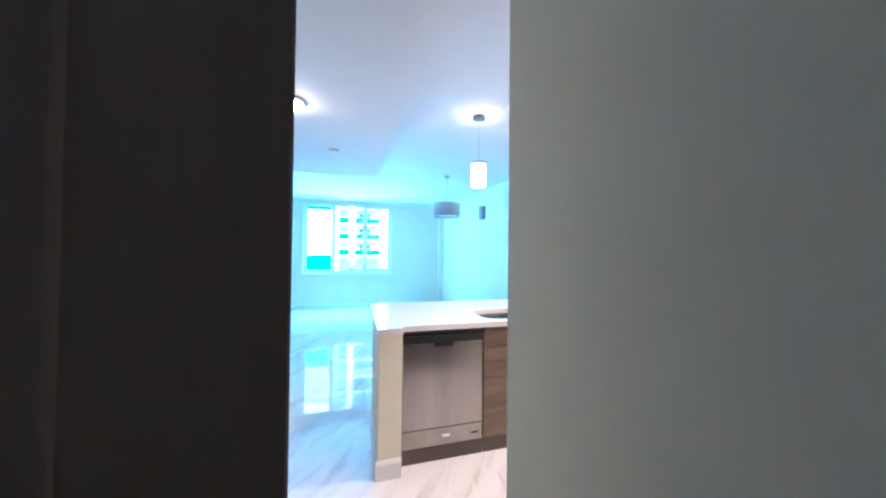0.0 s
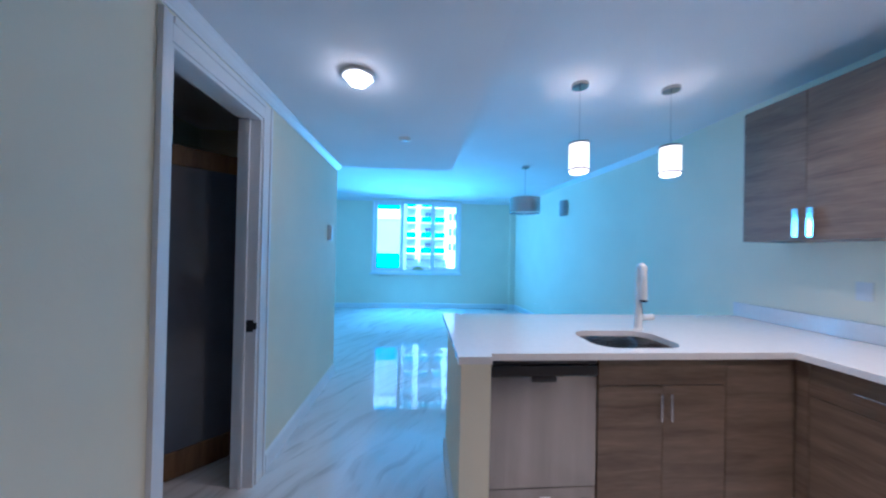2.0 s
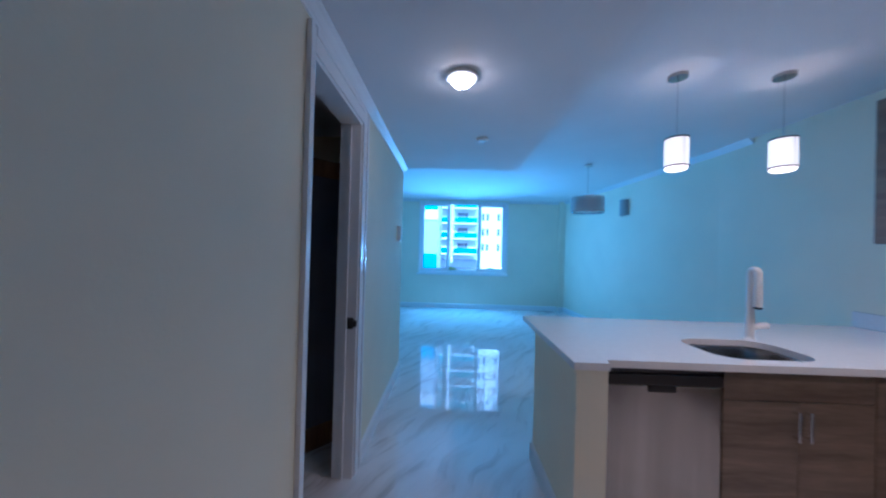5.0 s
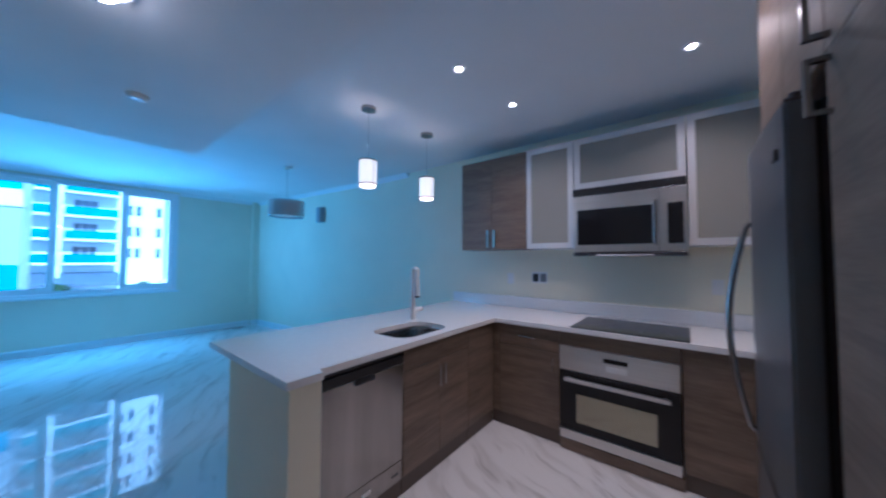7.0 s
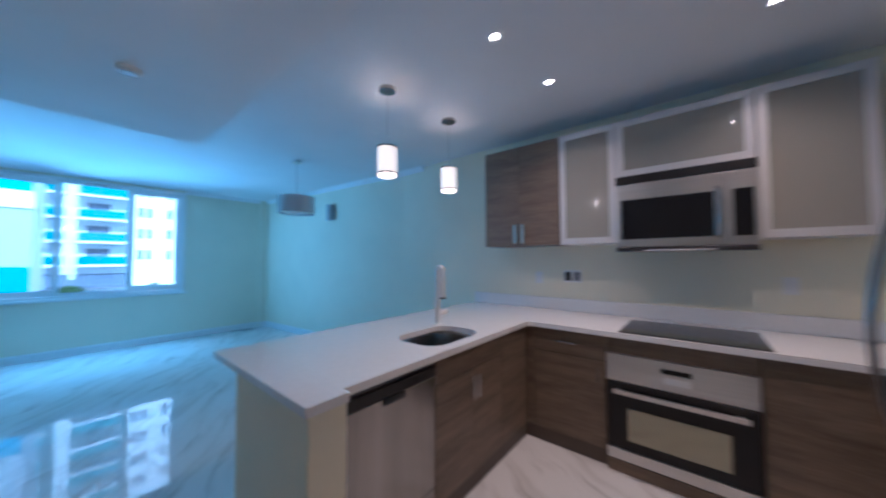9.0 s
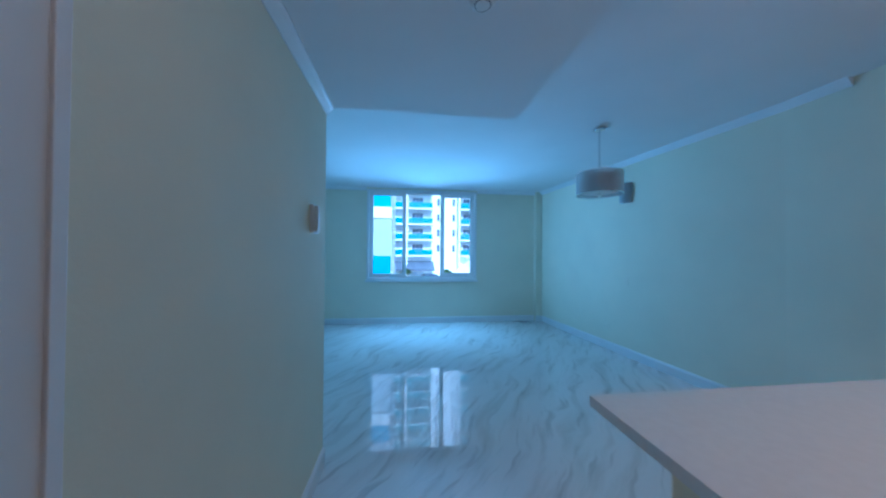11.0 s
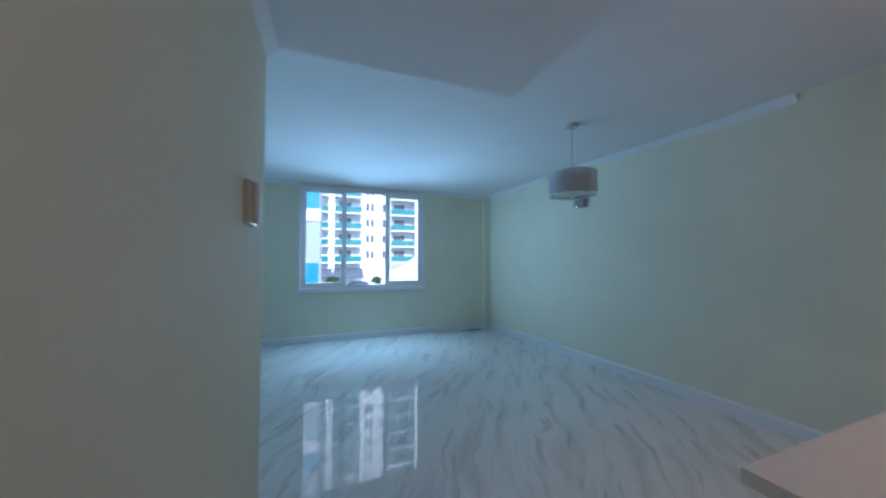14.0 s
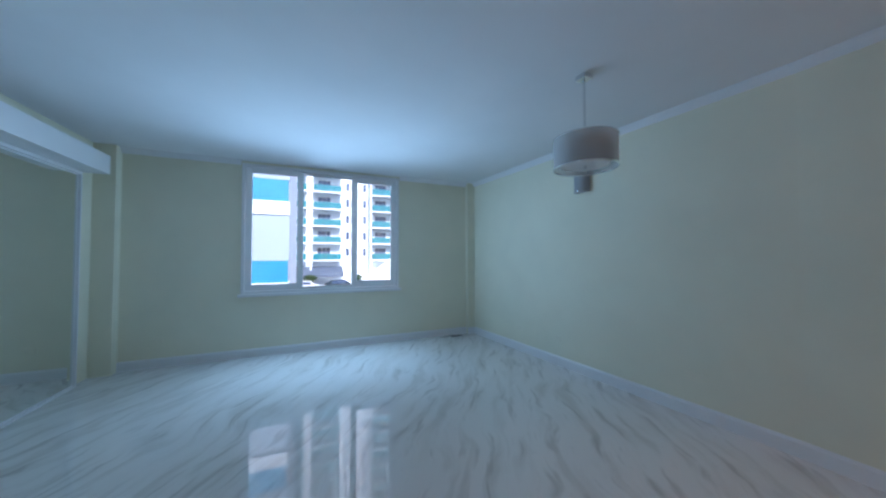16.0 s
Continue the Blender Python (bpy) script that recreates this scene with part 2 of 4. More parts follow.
def tube(points, r, n=12, bm=None):
    """A round bar along points."""
    one = bmesh.new()
    pts = [Vector(p) for p in points]
    rings = []
    for i, p in enumerate(pts):
        d = (pts[min(i + 1, len(pts) - 1)] - pts[max(i - 1, 0)]).normalized()
        u = d.orthogonal().normalized() if i == 0 else (rings_u - d * rings_u.dot(d)).normalized()
        rings_u = u
        v = d.cross(u)
        rings.append([one.verts.new(p + r * (math.cos(2 * math.pi * k / n) * u + math.sin(2 * math.pi * k / n) * v)) for k in range(n)])
    for a, b in zip(rings, rings[1:]):
        for k in range(n):
            one.faces.new((a[k], a[(k + 1) % n], b[(k + 1) % n], b[k]))
    one.faces.new(rings[0][::-1])
    one.faces.new(rings[-1])
    bmesh.ops.recalc_face_normals(one, faces=one.faces)
    return merge(bm, one)


def run(profile, a, b, out, bm=None, cap=True):
    """A moulding: profile of (distance from the wall, height), drawn from a to b; out is the way into the room."""
    one = bmesh.new()
    a, b, out = Vector(a), Vector(b), Vector(out).normalized()
    ends = [[one.verts.new(p + out * d + Vector((0, 0, z))) for d, z in profile] for p in (a, b)]
    k = len(profile)
    for i in range(k):
        one.faces.new((ends[0][i], ends[0][(i + 1) % k], ends[1][(i + 1) % k], ends[1][i]))
    one.faces.new(ends[0][::-1])
    one.faces.new(ends[1])
    bmesh.ops.recalc_face_normals(one, faces=one.faces)
    return merge(bm, one)


def mesh_object(name, bm, mat, smooth=False):
    me = bpy.data.meshes.new(name)
    bm.to_mesh(me)
    bm.free()
    me.materials.append(mat)
    if smooth:
        me.shade_smooth()
        me.set_sharp_from_angle(angle=radians(35))
    return new(name, me)


def structure(name, bm, mat, label="", category=""):
    return tagged(mesh_object(name, bm, mat), label, category, kind="structure")


def thing(name, x, y, z, label, category, group="", rz=0):
    ob = new(name)
    ob.empty_display_size = 0.05
    ob.matrix_basis = pose(x, y, z, 0, 0, rz)
    return tagged(ob, label, category, group)


def part(name, bm, mat, parent, label="", smooth=True):
    ob = mesh_object(name, bm, mat, smooth)
    ob.parent = parent
    if label:
        ob["label"] = label
    return ob


# ---- plan ----
HALL_W, HALL_E = -1.23, -0.01         # faces of the hall's walls
SOUTH = -2.30                         # inner face of the entry wall
CORNER_Y = 2.065                      # where the hall opens into the living room
NORTH = 6.09                          # inner face of the window wall
EAST = 2.45                           # kitchen wall
BEND = (2.45, 2.15)                   # where the long wall turns
EAST_N = (2.10, 6.09)
WEST = -2.87                          # living room's far wall
SOFFIT, CEIL = 2.355, 2.665
DOOR_Y0, DOOR_Y1, DOOR_H = -0.30, 0.385, 2.19
WX0, WX1, WZ0, WZ1 = -1.445, 0.735, 0.85, 2.635
AX = Vector((EAST_N[0] - BEND[0], EAST_N[1] - BEND[1], 0)).normalized()   # along the long wall
AN = Vector((-AX.y, AX.x, 0))         # from the long wall into the room

structure("floor", box(-3.2, 2.8, -4.2, 6.4, -0.15, 0), MARBLE, "polished white marble floor with grey veins", "floor")
bm = box(HALL_W - 0.12, HALL_W, SOUTH, DOOR_Y0, 0, CEIL)
box(HALL_W - 0.12, HALL_W, DOOR_Y1, CORNER_Y, 0, CEIL, bm)
box(HALL_W - 0.12, HALL_W, DOOR_Y0, DOOR_Y1, DOOR_H, CEIL, bm)
structure("wall_hall_west", bm, WALL, "pale cream painted hall wall with a doorway", "wall")
structure("wall_living_south", box(WEST, HALL_W - 0.12, CORNER_Y - 0.12, CORNER_Y, 0, CEIL), WALL, "pale cream painted wall", "wall")
structure("wall_hall_east", box(HALL_E, 0.045, -2.42, -1.605, 0, CEIL), WALL, "pale painted wall end beside the tall cabinet", "wall")
structure("wall_kitchen_south", box(0.045, EAST, -2.42, -2.32, 0, CEIL), WALL, "cream painted wall behind the refrigerator", "wall")
structure("wall_kitchen_east", box(EAST, EAST + 0.15, -2.42, BEND[1], 0, CEIL), WALL, "cream painted kitchen wall", "wall")
bm = bmesh.new()
prof = [BEND, EAST_N, (EAST_N[0] + 0.2, EAST_N[1] + 0.22), (BEND[0] + 0.15, BEND[1])]
lo = [bm.verts.new((x, y, 0)) for x, y in prof]
hi = [bm.verts.new((x, y, CEIL)) for x, y in prof]
bm.faces.new(lo[::-1])
bm.faces.new(hi)
for i in range(4):
    bm.faces.new((lo[i], lo[(i + 1) % 4], hi[(i + 1) % 4], hi[i]))
bmesh.ops.recalc_face_normals(bm, faces=bm.faces)
structure("wall_living_east", bm, WALL, "long cream painted living room wall", "wall")
bm = box(WEST, WX0, NORTH, NORTH + 0.22, 0, CEIL)
box(WX1, EAST_N[0], NORTH, NORTH + 0.22, 0, CEIL, bm)
box(WX0, WX1, NORTH, NORTH + 0.22, 0, WZ0, bm)
box(WX0, WX1, NORTH, NORTH + 0.22, WZ1, CEIL, bm)
box(1.965, 2.105, NORTH - 0.07, NORTH, 0, CEIL, bm)
box(WEST, WEST + 0.2, NORTH - 0.12, NORTH, 0, CEIL, bm)
structure("wall_north", bm, WALL, "cream painted wall with a wide window", "wall")
structure("wall_west", box(WEST - 0.12, WEST, CORNER_Y - 0.12, NORTH + 0.22, 0, CEIL), WALL, "cream painted wall behind the mirrored doors", "wall")
bm = box(HALL_W, -1.12, SOUTH - 0.15, SOUTH, 0, CEIL)
box(-1.12, -0.06, SOUTH - 0.15, SOUTH, 2.1, CEIL, bm)
box(-0.06, HALL_E, SOUTH - 0.15, SOUTH, 0, CEIL, bm)
structure("wall_entry", bm, WALL, "entry wall with the front doorway", "wall")
bm = box(-2.2, -2.1, -4.1, SOUTH - 0.15, 0, CEIL)
box(1.0, 1.1, -4.1, SOUTH - 0.15, 0, CEIL, bm)
box(-2.2, 1.1, -4.2, -4.1, 0, CEIL, bm)
box(-2.1, HALL_W, SOUTH - 0.15, SOUTH - 0.03, 0, CEIL, bm)
box(0.0, 1.0, SOUTH - 0.15, -2.425, 0, CEIL, bm)
structure("wall_corridor", bm, WALL, "plain corridor walls outside the entry", "wall")
bm = box(-2.75, -2.65, -0.9, CORNER_Y - 0.12, 0, CEIL)
box(-2.65, HALL_W - 0.12, -1.0, -0.9, 0, CEIL, bm)
structure("wall_closet", bm, WALL, "plain walls of the dark side room", "wall")
structure("ceiling", box(-3.2, 2.8, -4.2, 6.4, CEIL, CEIL + 0.15), WHITE, "white painted ceiling", "ceiling")
structure("ceiling_soffit", box(HALL_W, 0.08, SOUTH, CORNER_Y, SOFFIT, CEIL - 0.002), WHITE, "lowered white ceiling over the hall", "ceiling")

# ---- trim ----
CROWN = [(0, 0), (0.012, 0), (0.02, 0.012), (0.03, 0.02), (0.055, 0.05), (0.075, 0.066), (0.08, 0.08), (0, 0.08)]
BASE = [(0, 0), (0.016, 0), (0.016, 0.095), (0.010, 0.108), (0.004, 0.115), (0, 0.115)]


def moulding(name, profile, runs, label, category):
    bm = bmesh.new()
    for a, b, out in runs:
        run(profile, a, b, out, bm)
    return structure(name, bm, TRIM, label, category)


zc = SOFFIT - 0.081
moulding("crown_moulding_hall", [(a * 0.6, 0.08 - (0.08 - c) * 0.65) for a, c in CROWN], [((HALL_W, SOUTH, zc), (HALL_W, CORNER_Y, zc), (1, 0, 0))], "white crown moulding along the hall ceiling", "moulding")
zc = CEIL - 0.081
b1 = Vector((*EAST_N, zc))
moulding("crown_moulding_living", [(a * 0.7, 0.08 - (0.08 - c) * 0.75) for a, c in CROWN], [
    (Vector((*BEND, zc)) + AX * 0.0, b1 - AX * 0.075, AN), ((EAST, 1.75, zc), (EAST, BEND[1], zc), (-1, 0, 0)), ((WEST + 0.2, NORTH, zc), (WX0 - 0.01, NORTH, zc), (0, -1, 0)), ((WX1 + 0.01, NORTH, zc), (1.965, NORTH, zc), (0, -1, 0)),
    ((HALL_W - 0.12, CORNER_Y, zc), (WEST + 0.25, CORNER_Y, zc), (0, 1, 0))], "white crown moulding round the living room", "moulding")
f0, f1 = Vector((*BEND, 0)), Vector((*EAST_N, 0)) - AX * 0.075
moulding("baseboard", BASE, [
    ((HALL_W, DOOR_Y1 + 0.115, 0), (HALL_W, CORNER_Y, 0), (1, 0, 0)), ((HALL_W, SOUTH, 0), (HALL_W, DOOR_Y0 - 0.09, 0), (1, 0, 0)),
    (f0, f1, AN), ((EAST, 0.94, 0), (EAST, BEND[1], 0), (-1, 0, 0)), ((WEST + 0.2, NORTH, 0), (1.965, NORTH, 0), (0, -1, 0)),
    ((1.965, NORTH - 0.07, 0), (2.09, NORTH - 0.07, 0), (0, -1, 0)), ((HALL_E, -2.3, 0), (HALL_E, -1.605, 0), (-1, 0, 0)),
    ((HALL_W, CORNER_Y, 0), (WEST + 0.3, CORNER_Y, 0), (0, 1, 0))], "white painted baseboard", "baseboard")

# doorway in the hall
door = tagged(new("door_1"), "white door frame with casing and a strike plate", "doorway", kind="structure")
y0, y1, h = DOOR_Y0, DOOR_Y1, DOOR_H
for nm, bm in (
    ("jamb", box(HALL_W - 0.125, HALL_W + 0.004, y0, y0 + 0.02, 0, h - 0.02, bevel=0.002)),
    ("jamb", box(HALL_W - 0.125, HALL_W + 0.004, y1 - 0.02, y1, 0, h - 0.02, bevel=0.002)),
    ("head_jamb", box(HALL_W - 0.125, HALL_W + 0.004, y0, y1, h - 0.02, h, bevel=0.002)),
    ("door_stop", box(HALL_W - 0.075, HALL_W - 0.055, y1 - 0.032, y1 - 0.02, 0, h - 0.02)),
    ("door_stop", box(HALL_W - 0.075, HALL_W - 0.055, y0 + 0.02, y0 + 0.032, 0, h - 0.02))):
    part(nm, bm, TRIM, door, smooth=False)


def casing(a, b, z0, z1, flat):
    """Stepped casing board on the hall wall."""
    bm = box(HALL_W, HALL_W + 0.014, a, b, z0, z1, bevel=0.002)
    if flat:
        box(HALL_W + 0.013, HALL_W + 0.021, a, b, z1 - 0.028, z1, bm, bevel=0.002)
    else:
        e = b if a > 0 else a
        s = -0.024 if a > 0 else 0.024
        box(HALL_W + 0.013, HALL_W + 0.021, min(e, e + s), max(e, e + s), z0, z1, bm, bevel=0.002)
    return bm


part("casing", casing(y0 - 0.055, y0 - 0.002, 0, h + 0.09, False), TRIM, door, smooth=False)
part("casing", casing(y1 + 0.002, y1 + 0.095, 0, h + 0.09, False), TRIM, door, smooth=False)
part("head_casing", casing(y0 - 0.0015, y1 + 0.0015, h - 0.004, h + 0.09, True), TRIM, door, smooth=False)
bm = box(HALL_W - 0.052, HALL_W - 0.012, y1 - 0.0235, y1 - 0.0205, 0.915, 0.985, bevel=0.001)
strike = part("strike_plate", bm, BLACK, door, "dark metal strike plate")
part("strike_lip", box(HALL_W - 0.012, HALL_W + 0.007, y1 - 0.0235, y1 - 0.0215, 0.93, 0.97), BLACK, strike)

# wood-framed dark glass door standing ajar in the side room
cl = thing("closet_door", -1.93, 0.26, 0.0, "amber wood framed door with dark glass, standing ajar", "door", rz=45)
for nm, bm, mt in (
    ("stile", box(0, 0.055, -0.018, 0.018, 0.012, 2.02, bevel=0.003), ORANGE_WOOD), ("stile", box(0.66, 0.74, -0.018, 0.018, 0.012, 2.02, bevel=0.003), ORANGE_WOOD),
    ("rail", box(0.055, 0.66, -0.018, 0.018, 0.012, 0.17, bevel=0.003), ORANGE_WOOD), ("rail", box(0.055, 0.66, -0.018, 0.018, 1.90, 2.02, bevel=0.003), ORANGE_WOOD),
    ("glass_panel", box(0.05, 0.665, -0.005, 0.005, 0.165, 1.905), DARK_GLASS), ("foot", cyl(0.05, 0, 0, 0.013, 0.012, n=12), BLACK), ("foot", cyl(0.69, 0, 0, 0.013, 0.012, n=12), BLACK)):
    part(nm, bm, mt, cl, smooth=False)

# front door leaf, ajar
lf = thing("front_door", -0.277, -1.729, 0.0, "dark brown panelled front door standing ajar", "door", rz=24)
part("leaf", box(-0.90, 0, -0.045, 0, 0.008, 2.06, bevel=0.003), DARK_DOOR, lf, smooth=False)
for a, b in ((-0.80, -0.49), (-0.41, -0.10)):
    for c, d in ((0.18, 0.85), (1.0, 1.92)):
        bm = bmesh.new()
        for q in ((a, b, c, c + 0.025), (a, b, d - 0.025, d), (a, a + 0.025, c + 0.025, d - 0.025), (b - 0.025, b, c + 0.025, d - 0.025)):
            box(q[0], q[1], -0.056, -0.044, q[2], q[3], bm, bevel=0.003)
        part("panel_moulding", bm, DARK_DOOR, lf, smooth=False)
part("hinge_block", box(-0.90, -0.86, -0.04, -0.005, 0, 0.009), BLACK, lf, smooth=False)
bm = cyl(-0.075, 1.0, -0.07, -0.045, 0.028, axis="y")
part("door_handle", tube([(-0.075, -0.075, 1.0), (-0.085, -0.08, 1.0), (-0.19, -0.08, 1.0)], 0.009, bm=bm), CHROME, lf, "chrome lever handle")

# ---- window ----
win = tagged(new("window_1"), "white framed sliding window with three panes", "window", kind="structure")
yf, yb = NORTH - 0.012, NORTH + 0.11


def sash(x0, x1, z0, z1, ya, yb, w, name):
    bm = box(x0, x0 + w, ya, yb, z0, z1, bevel=0.003)
    box(x1 - w, x1, ya, yb, z0, z1, bm, bevel=0.003)
    box(x0 + w, x1 - w, ya, yb, z0, z0 + w * 1.1, bm, bevel=0.003)
    box(x0 + w, x1 - w, ya, yb, z1 - w, z1, bm, bevel=0.003)
    s = part(name, bm, ALU, win, smooth=False)
    pn = part("pane", box(x0 + w - 0.004, x1 - w + 0.004, (ya + yb) / 2 - 0.003, (ya + yb) / 2 + 0.003, z0 + w * 1.1 - 0.004, z1 - w + 0.004), PANE, s, smooth=False)
    pn.visible_shadow = False
    return s


bm = box(WX0, WX0 + 0.04, yf, yb, WZ0, WZ1, bevel=0.003)
box(WX1 - 0.04, WX1, yf, yb, WZ0, WZ1, bm, bevel=0.003)
box(WX0 + 0.04, WX1 - 0.04, yf, yb, WZ1 - 0.04, WZ1, bm, bevel=0.003)
box(WX0 + 0.04, WX1 - 0.04, yf, yb, WZ0, WZ0 + 0.04, bm, bevel=0.003)
part("window_frame", bm, ALU, win, smooth=False)
sash(WX0 + 0.045, -0.685, WZ0 + 0.045, WZ1 - 0.045, NORTH + 0.0, NORTH + 0.04, 0.075, "sliding_sash")
sash(-0.005, WX1 - 0.045, WZ0 + 0.045, WZ1 - 0.045, NORTH + 0.0, NORTH + 0.04, 0.085, "sliding_sash")
sash(-0.73, 0.04, WZ0 + 0.042, WZ1 - 0.042, NORTH + 0.05, NORTH + 0.09, 0.03, "fixed_sash")
for x in (-0.80, 0.11):
    part("latch", box(x - 0.06, x + 0.06, NORTH - 0.012, NORTH + 0.002, WZ0 + 0.118, WZ0 + 0.138, bevel=0.003), ALU, win)
part("window_sill", box(WX0 - 0.03, WX1 + 0.03, NORTH - 0.045, NORTH - 0.013, WZ0 - 0.035, WZ0 + 0.004, bevel=0.004), TRIM, win, smooth=False)

# ---- kitchen ----
CT0, CT1 = 0.880, 0.915
FX = 1.775                           # fronts of the east run


def rounded_slot(x0, x1, y0, y1, r, n=8):
    pts = []
    for cx, cy, a in ((x1 - r, y1 - r, 0), (x0 + r, y1 - r, 90), (x0 + r, y0 + r, 180), (x1 - r, y0 + r, 270)):
        for k in range(n + 1):
            t = radians(a + 90 * k / n)
            pts.append((cx + r * math.cos(t), cy + r * math.sin(t)))
    return pts


SINK = (0.70, 1.21, 0.045, 0.41)
top = bmesh.new()
for q in ((-0.08, 0.085, -0.08, 0.93), (0.085, SINK[0], -0.035, 0.93), (SINK[1], EAST - 0.001, -0.035, 0.93), (SINK[0], SINK[1], -0.035, SINK[2]), (SINK[0], SINK[1], SINK[3], 0.93), (FX - 0.045, EAST - 0.001, -2.31, -0.035)):
    box(q[0], q[1], q[2], q[3], CT0, CT1, top)
bmesh.ops.remove_doubles(top, verts=top.verts, dist=0.0002)
# fillets that round the corners of the sink cut-out
hole = rounded_slot(*SINK, 0.12)
per = 9
for k, (cx, cy) in enumerate(((SINK[1], SINK[3]), (SINK[0], SINK[3]), (SINK[0], SINK[2]), (SINK[1], SINK[2]))):
    arc = hole[k * per:(k + 1) * per]
    for z in (CT1, CT0):
        vs = [top.verts.new((x, y, z)) for x, y in arc]
        c = top.verts.new((cx, cy, z))
        for a, b in zip(vs, vs[1:]):
            top.faces.new((c, a, b) if z == CT1 else (c, b, a))
    for a, b in zip(arc, arc[1:]):
        top.faces.new([top.verts.new(p) for p in ((*a, CT0), (*b, CT0), (*b, CT1), (*a, CT1))])
wt = thing("worktop", -0.08, -0.08, CT0, "white quartz worktop on the peninsula and the long run", "worktop")
bmesh.ops.translate(top, verts=top.verts, vec=(0.08, 0.08, -CT0))
part("slab", top, QUARTZ, wt, smooth=False)
bm = box(EAST + 0.055, EAST + 0.079, 0.6 - 2.83, 1.01, CT1 - CT0 + 0.0005, 0.15, bevel=0.002)
part("upstand", bm, QUARTZ, wt, smooth=False)

sk = thing("kitchen_sink", 0.97, 0.23, CT0, "undermount stainless steel sink bowl under the worktop", "sink")
bm = bmesh.new()
rings = []
for inset, z in ((-0.012, -0.001), (0.0, -0.001), (0.004, -0.02), (0.012, -0.15), (0.05, -0.178), (0.14, -0.185)):
    r = rounded_slot(SINK[0] + inset - 0.97, SINK[1] - inset - 0.97, SINK[2] + inset - 0.23, SINK[3] - inset - 0.23, max(0.12 - inset * 0.5, 0.02))
    rings.append([bm.verts.new((x, y, z)) for x, y in r])
for a, b in zip(rings, rings[1:]):
    for k in range(len(a)):
        bm.faces.new((a[k], b[k], b[(k + 1) % len(a)], a[(k + 1) % len(a)]))
bm.faces.new(rings[-1])
bmesh.ops.remove_doubles(bm, verts=bm.verts, dist=0.0001)
part("bowl", bm, STEEL, sk)
part("drain", cyl(0, 0, -0.186, -0.180, 0.045, n=24), CHROME, sk, "chrome drain")

fc = thing("faucet", 1.215, 0.46, CT1, "white single-lever pull-out kitchen faucet", "faucet")
part("body", lathe([(0.0, 0), (0.03, 0), (0.03, 0.006), (0.024, 0.012), (0.022, 0.14), (0.0, 0.142)]), PLASTIC, fc)
arc = [(0, 0, 0.12), (0, 0, 0.36)] + [(0, -0.024 + 0.024 * math.cos(radians(a)), 0.405 + 0.024 * math.sin(radians(a))) for a in range(0, 181, 15)] + [(0, -0.048, 0.35)]
part("spout", tube(arc, 0.019, 16), PLASTIC, fc)
hd = part("spray_head", lathe([(0.0, 0.195), (0.019, 0.195), (0.023, 0.205), (0.021, 0.30), (0.018, 0.345), (0.0, 0.345)]), PLASTIC, fc)
hd.location = (0, -0.048, 0)
rg = part("ring", lathe([(0.0, 0.19), (0.02, 0.19), (0.0225, 0.197), (0.0225, 0.204), (0, 0.204)]), BLACK, hd, "black spray ring")
lv = tube([(0.012, 0, 0.072), (0.03, 0, 0.074), (0.06, -0.003, 0.078), (0.085, -0.005, 0.082), (0.098, -0.006, 0.084)], 0.021, 16)
part("lever", lv, PLASTIC, fc)


def bar_handle(parent, p0, p1, out, r=0.005, off=0.03, mat=None):
    """A square-ended bar handle on two short posts."""
    p0, p1, out = Vector(p0), Vector(p1), Vector(out)
    bm = tube([p0 + out * off, p1 + out * off], r, 10)
    d = (p1 - p0).normalized() * 0.012
    tube([p0 + d, p0 + d + out * off], r * 0.9, 8, bm)
    tube([p1 - d, p1 - d + out * off], r * 0.9, 8, bm)
    return part("handle", bm, mat or CHROME, parent, "brushed metal bar handle")


# peninsula
pw = structure("wall_peninsula", box(-0.065, 0.08, -0.07, 0.62, 0, CT0), WALL, "cream painted end wall of the peninsula", "wall")
structure("wall_peninsula_back", box(0.08, EAST, 0.60, 0.62, 0, CT0), WALL, "cream painted back of the peninsula", "wall")
moulding("baseboard_peninsula", BASE, [((-0.065, -0.07, 0), (-0.065, 0.62, 0), (-1, 0, 0)), ((-0.08, -0.07, 0), (0.08, -0.07, 0), (0, -1, 0)), ((-0.08, 0.62, 0), (EAST, 0.62, 0), (0, 1, 0))], "white baseboard of the peninsula", "baseboard")

dw = thing("dishwasher", 0.09, 0, 0, "stainless steel dishwasher with a black control strip", "dishwasher")
W = 0.565
part("tub", box(0.004, W - 0.004, 0.035, 0.57, 0.105, 0.85), BLACK, dw, smooth=False)
dd = part("door_panel", box(0.004, W - 0.004, -0.004, 0.034, 0.225, 0.79, bevel=0.004), STEEL, dw, "brushed stainless door panel", smooth=False)
part("lower_panel", box(0.004, W - 0.004, 0.0, 0.034, 0.105, 0.221, bevel=0.003), STEEL, dw, smooth=False)
part("control_strip", box(0.004, W - 0.004, -0.012, 0.034, 0.795, 0.845, bevel=0.005), BLACK, dw, "black control strip", smooth=False)
part("trim_strip", box(0.002, W - 0.002, -0.001, 0.034, 0.849, 0.874, bevel=0.002), DARK_STEEL, dw, smooth=False)
part("pocket_handle", box(W / 2 - 0.07, W / 2 + 0.06, -0.013, 0.0, 0.76, 0.794, bevel=0.006), BLACK, dd, "black pocket handle")
part("badge", box(W * 0.48, W * 0.58, -0.0015, 0.0005, 0.155, 0.175, bevel=0.0005), ALU, dw)
part("badge", box(W * 0.85, W * 0.94, -0.0015, 0.0005, 0.150, 0.162, bevel=0.0005), DARK_STEEL, dw)
part("plinth", box(0, W, 0.012, 0.03, 0, 0.102), KICK, dw, smooth=False)


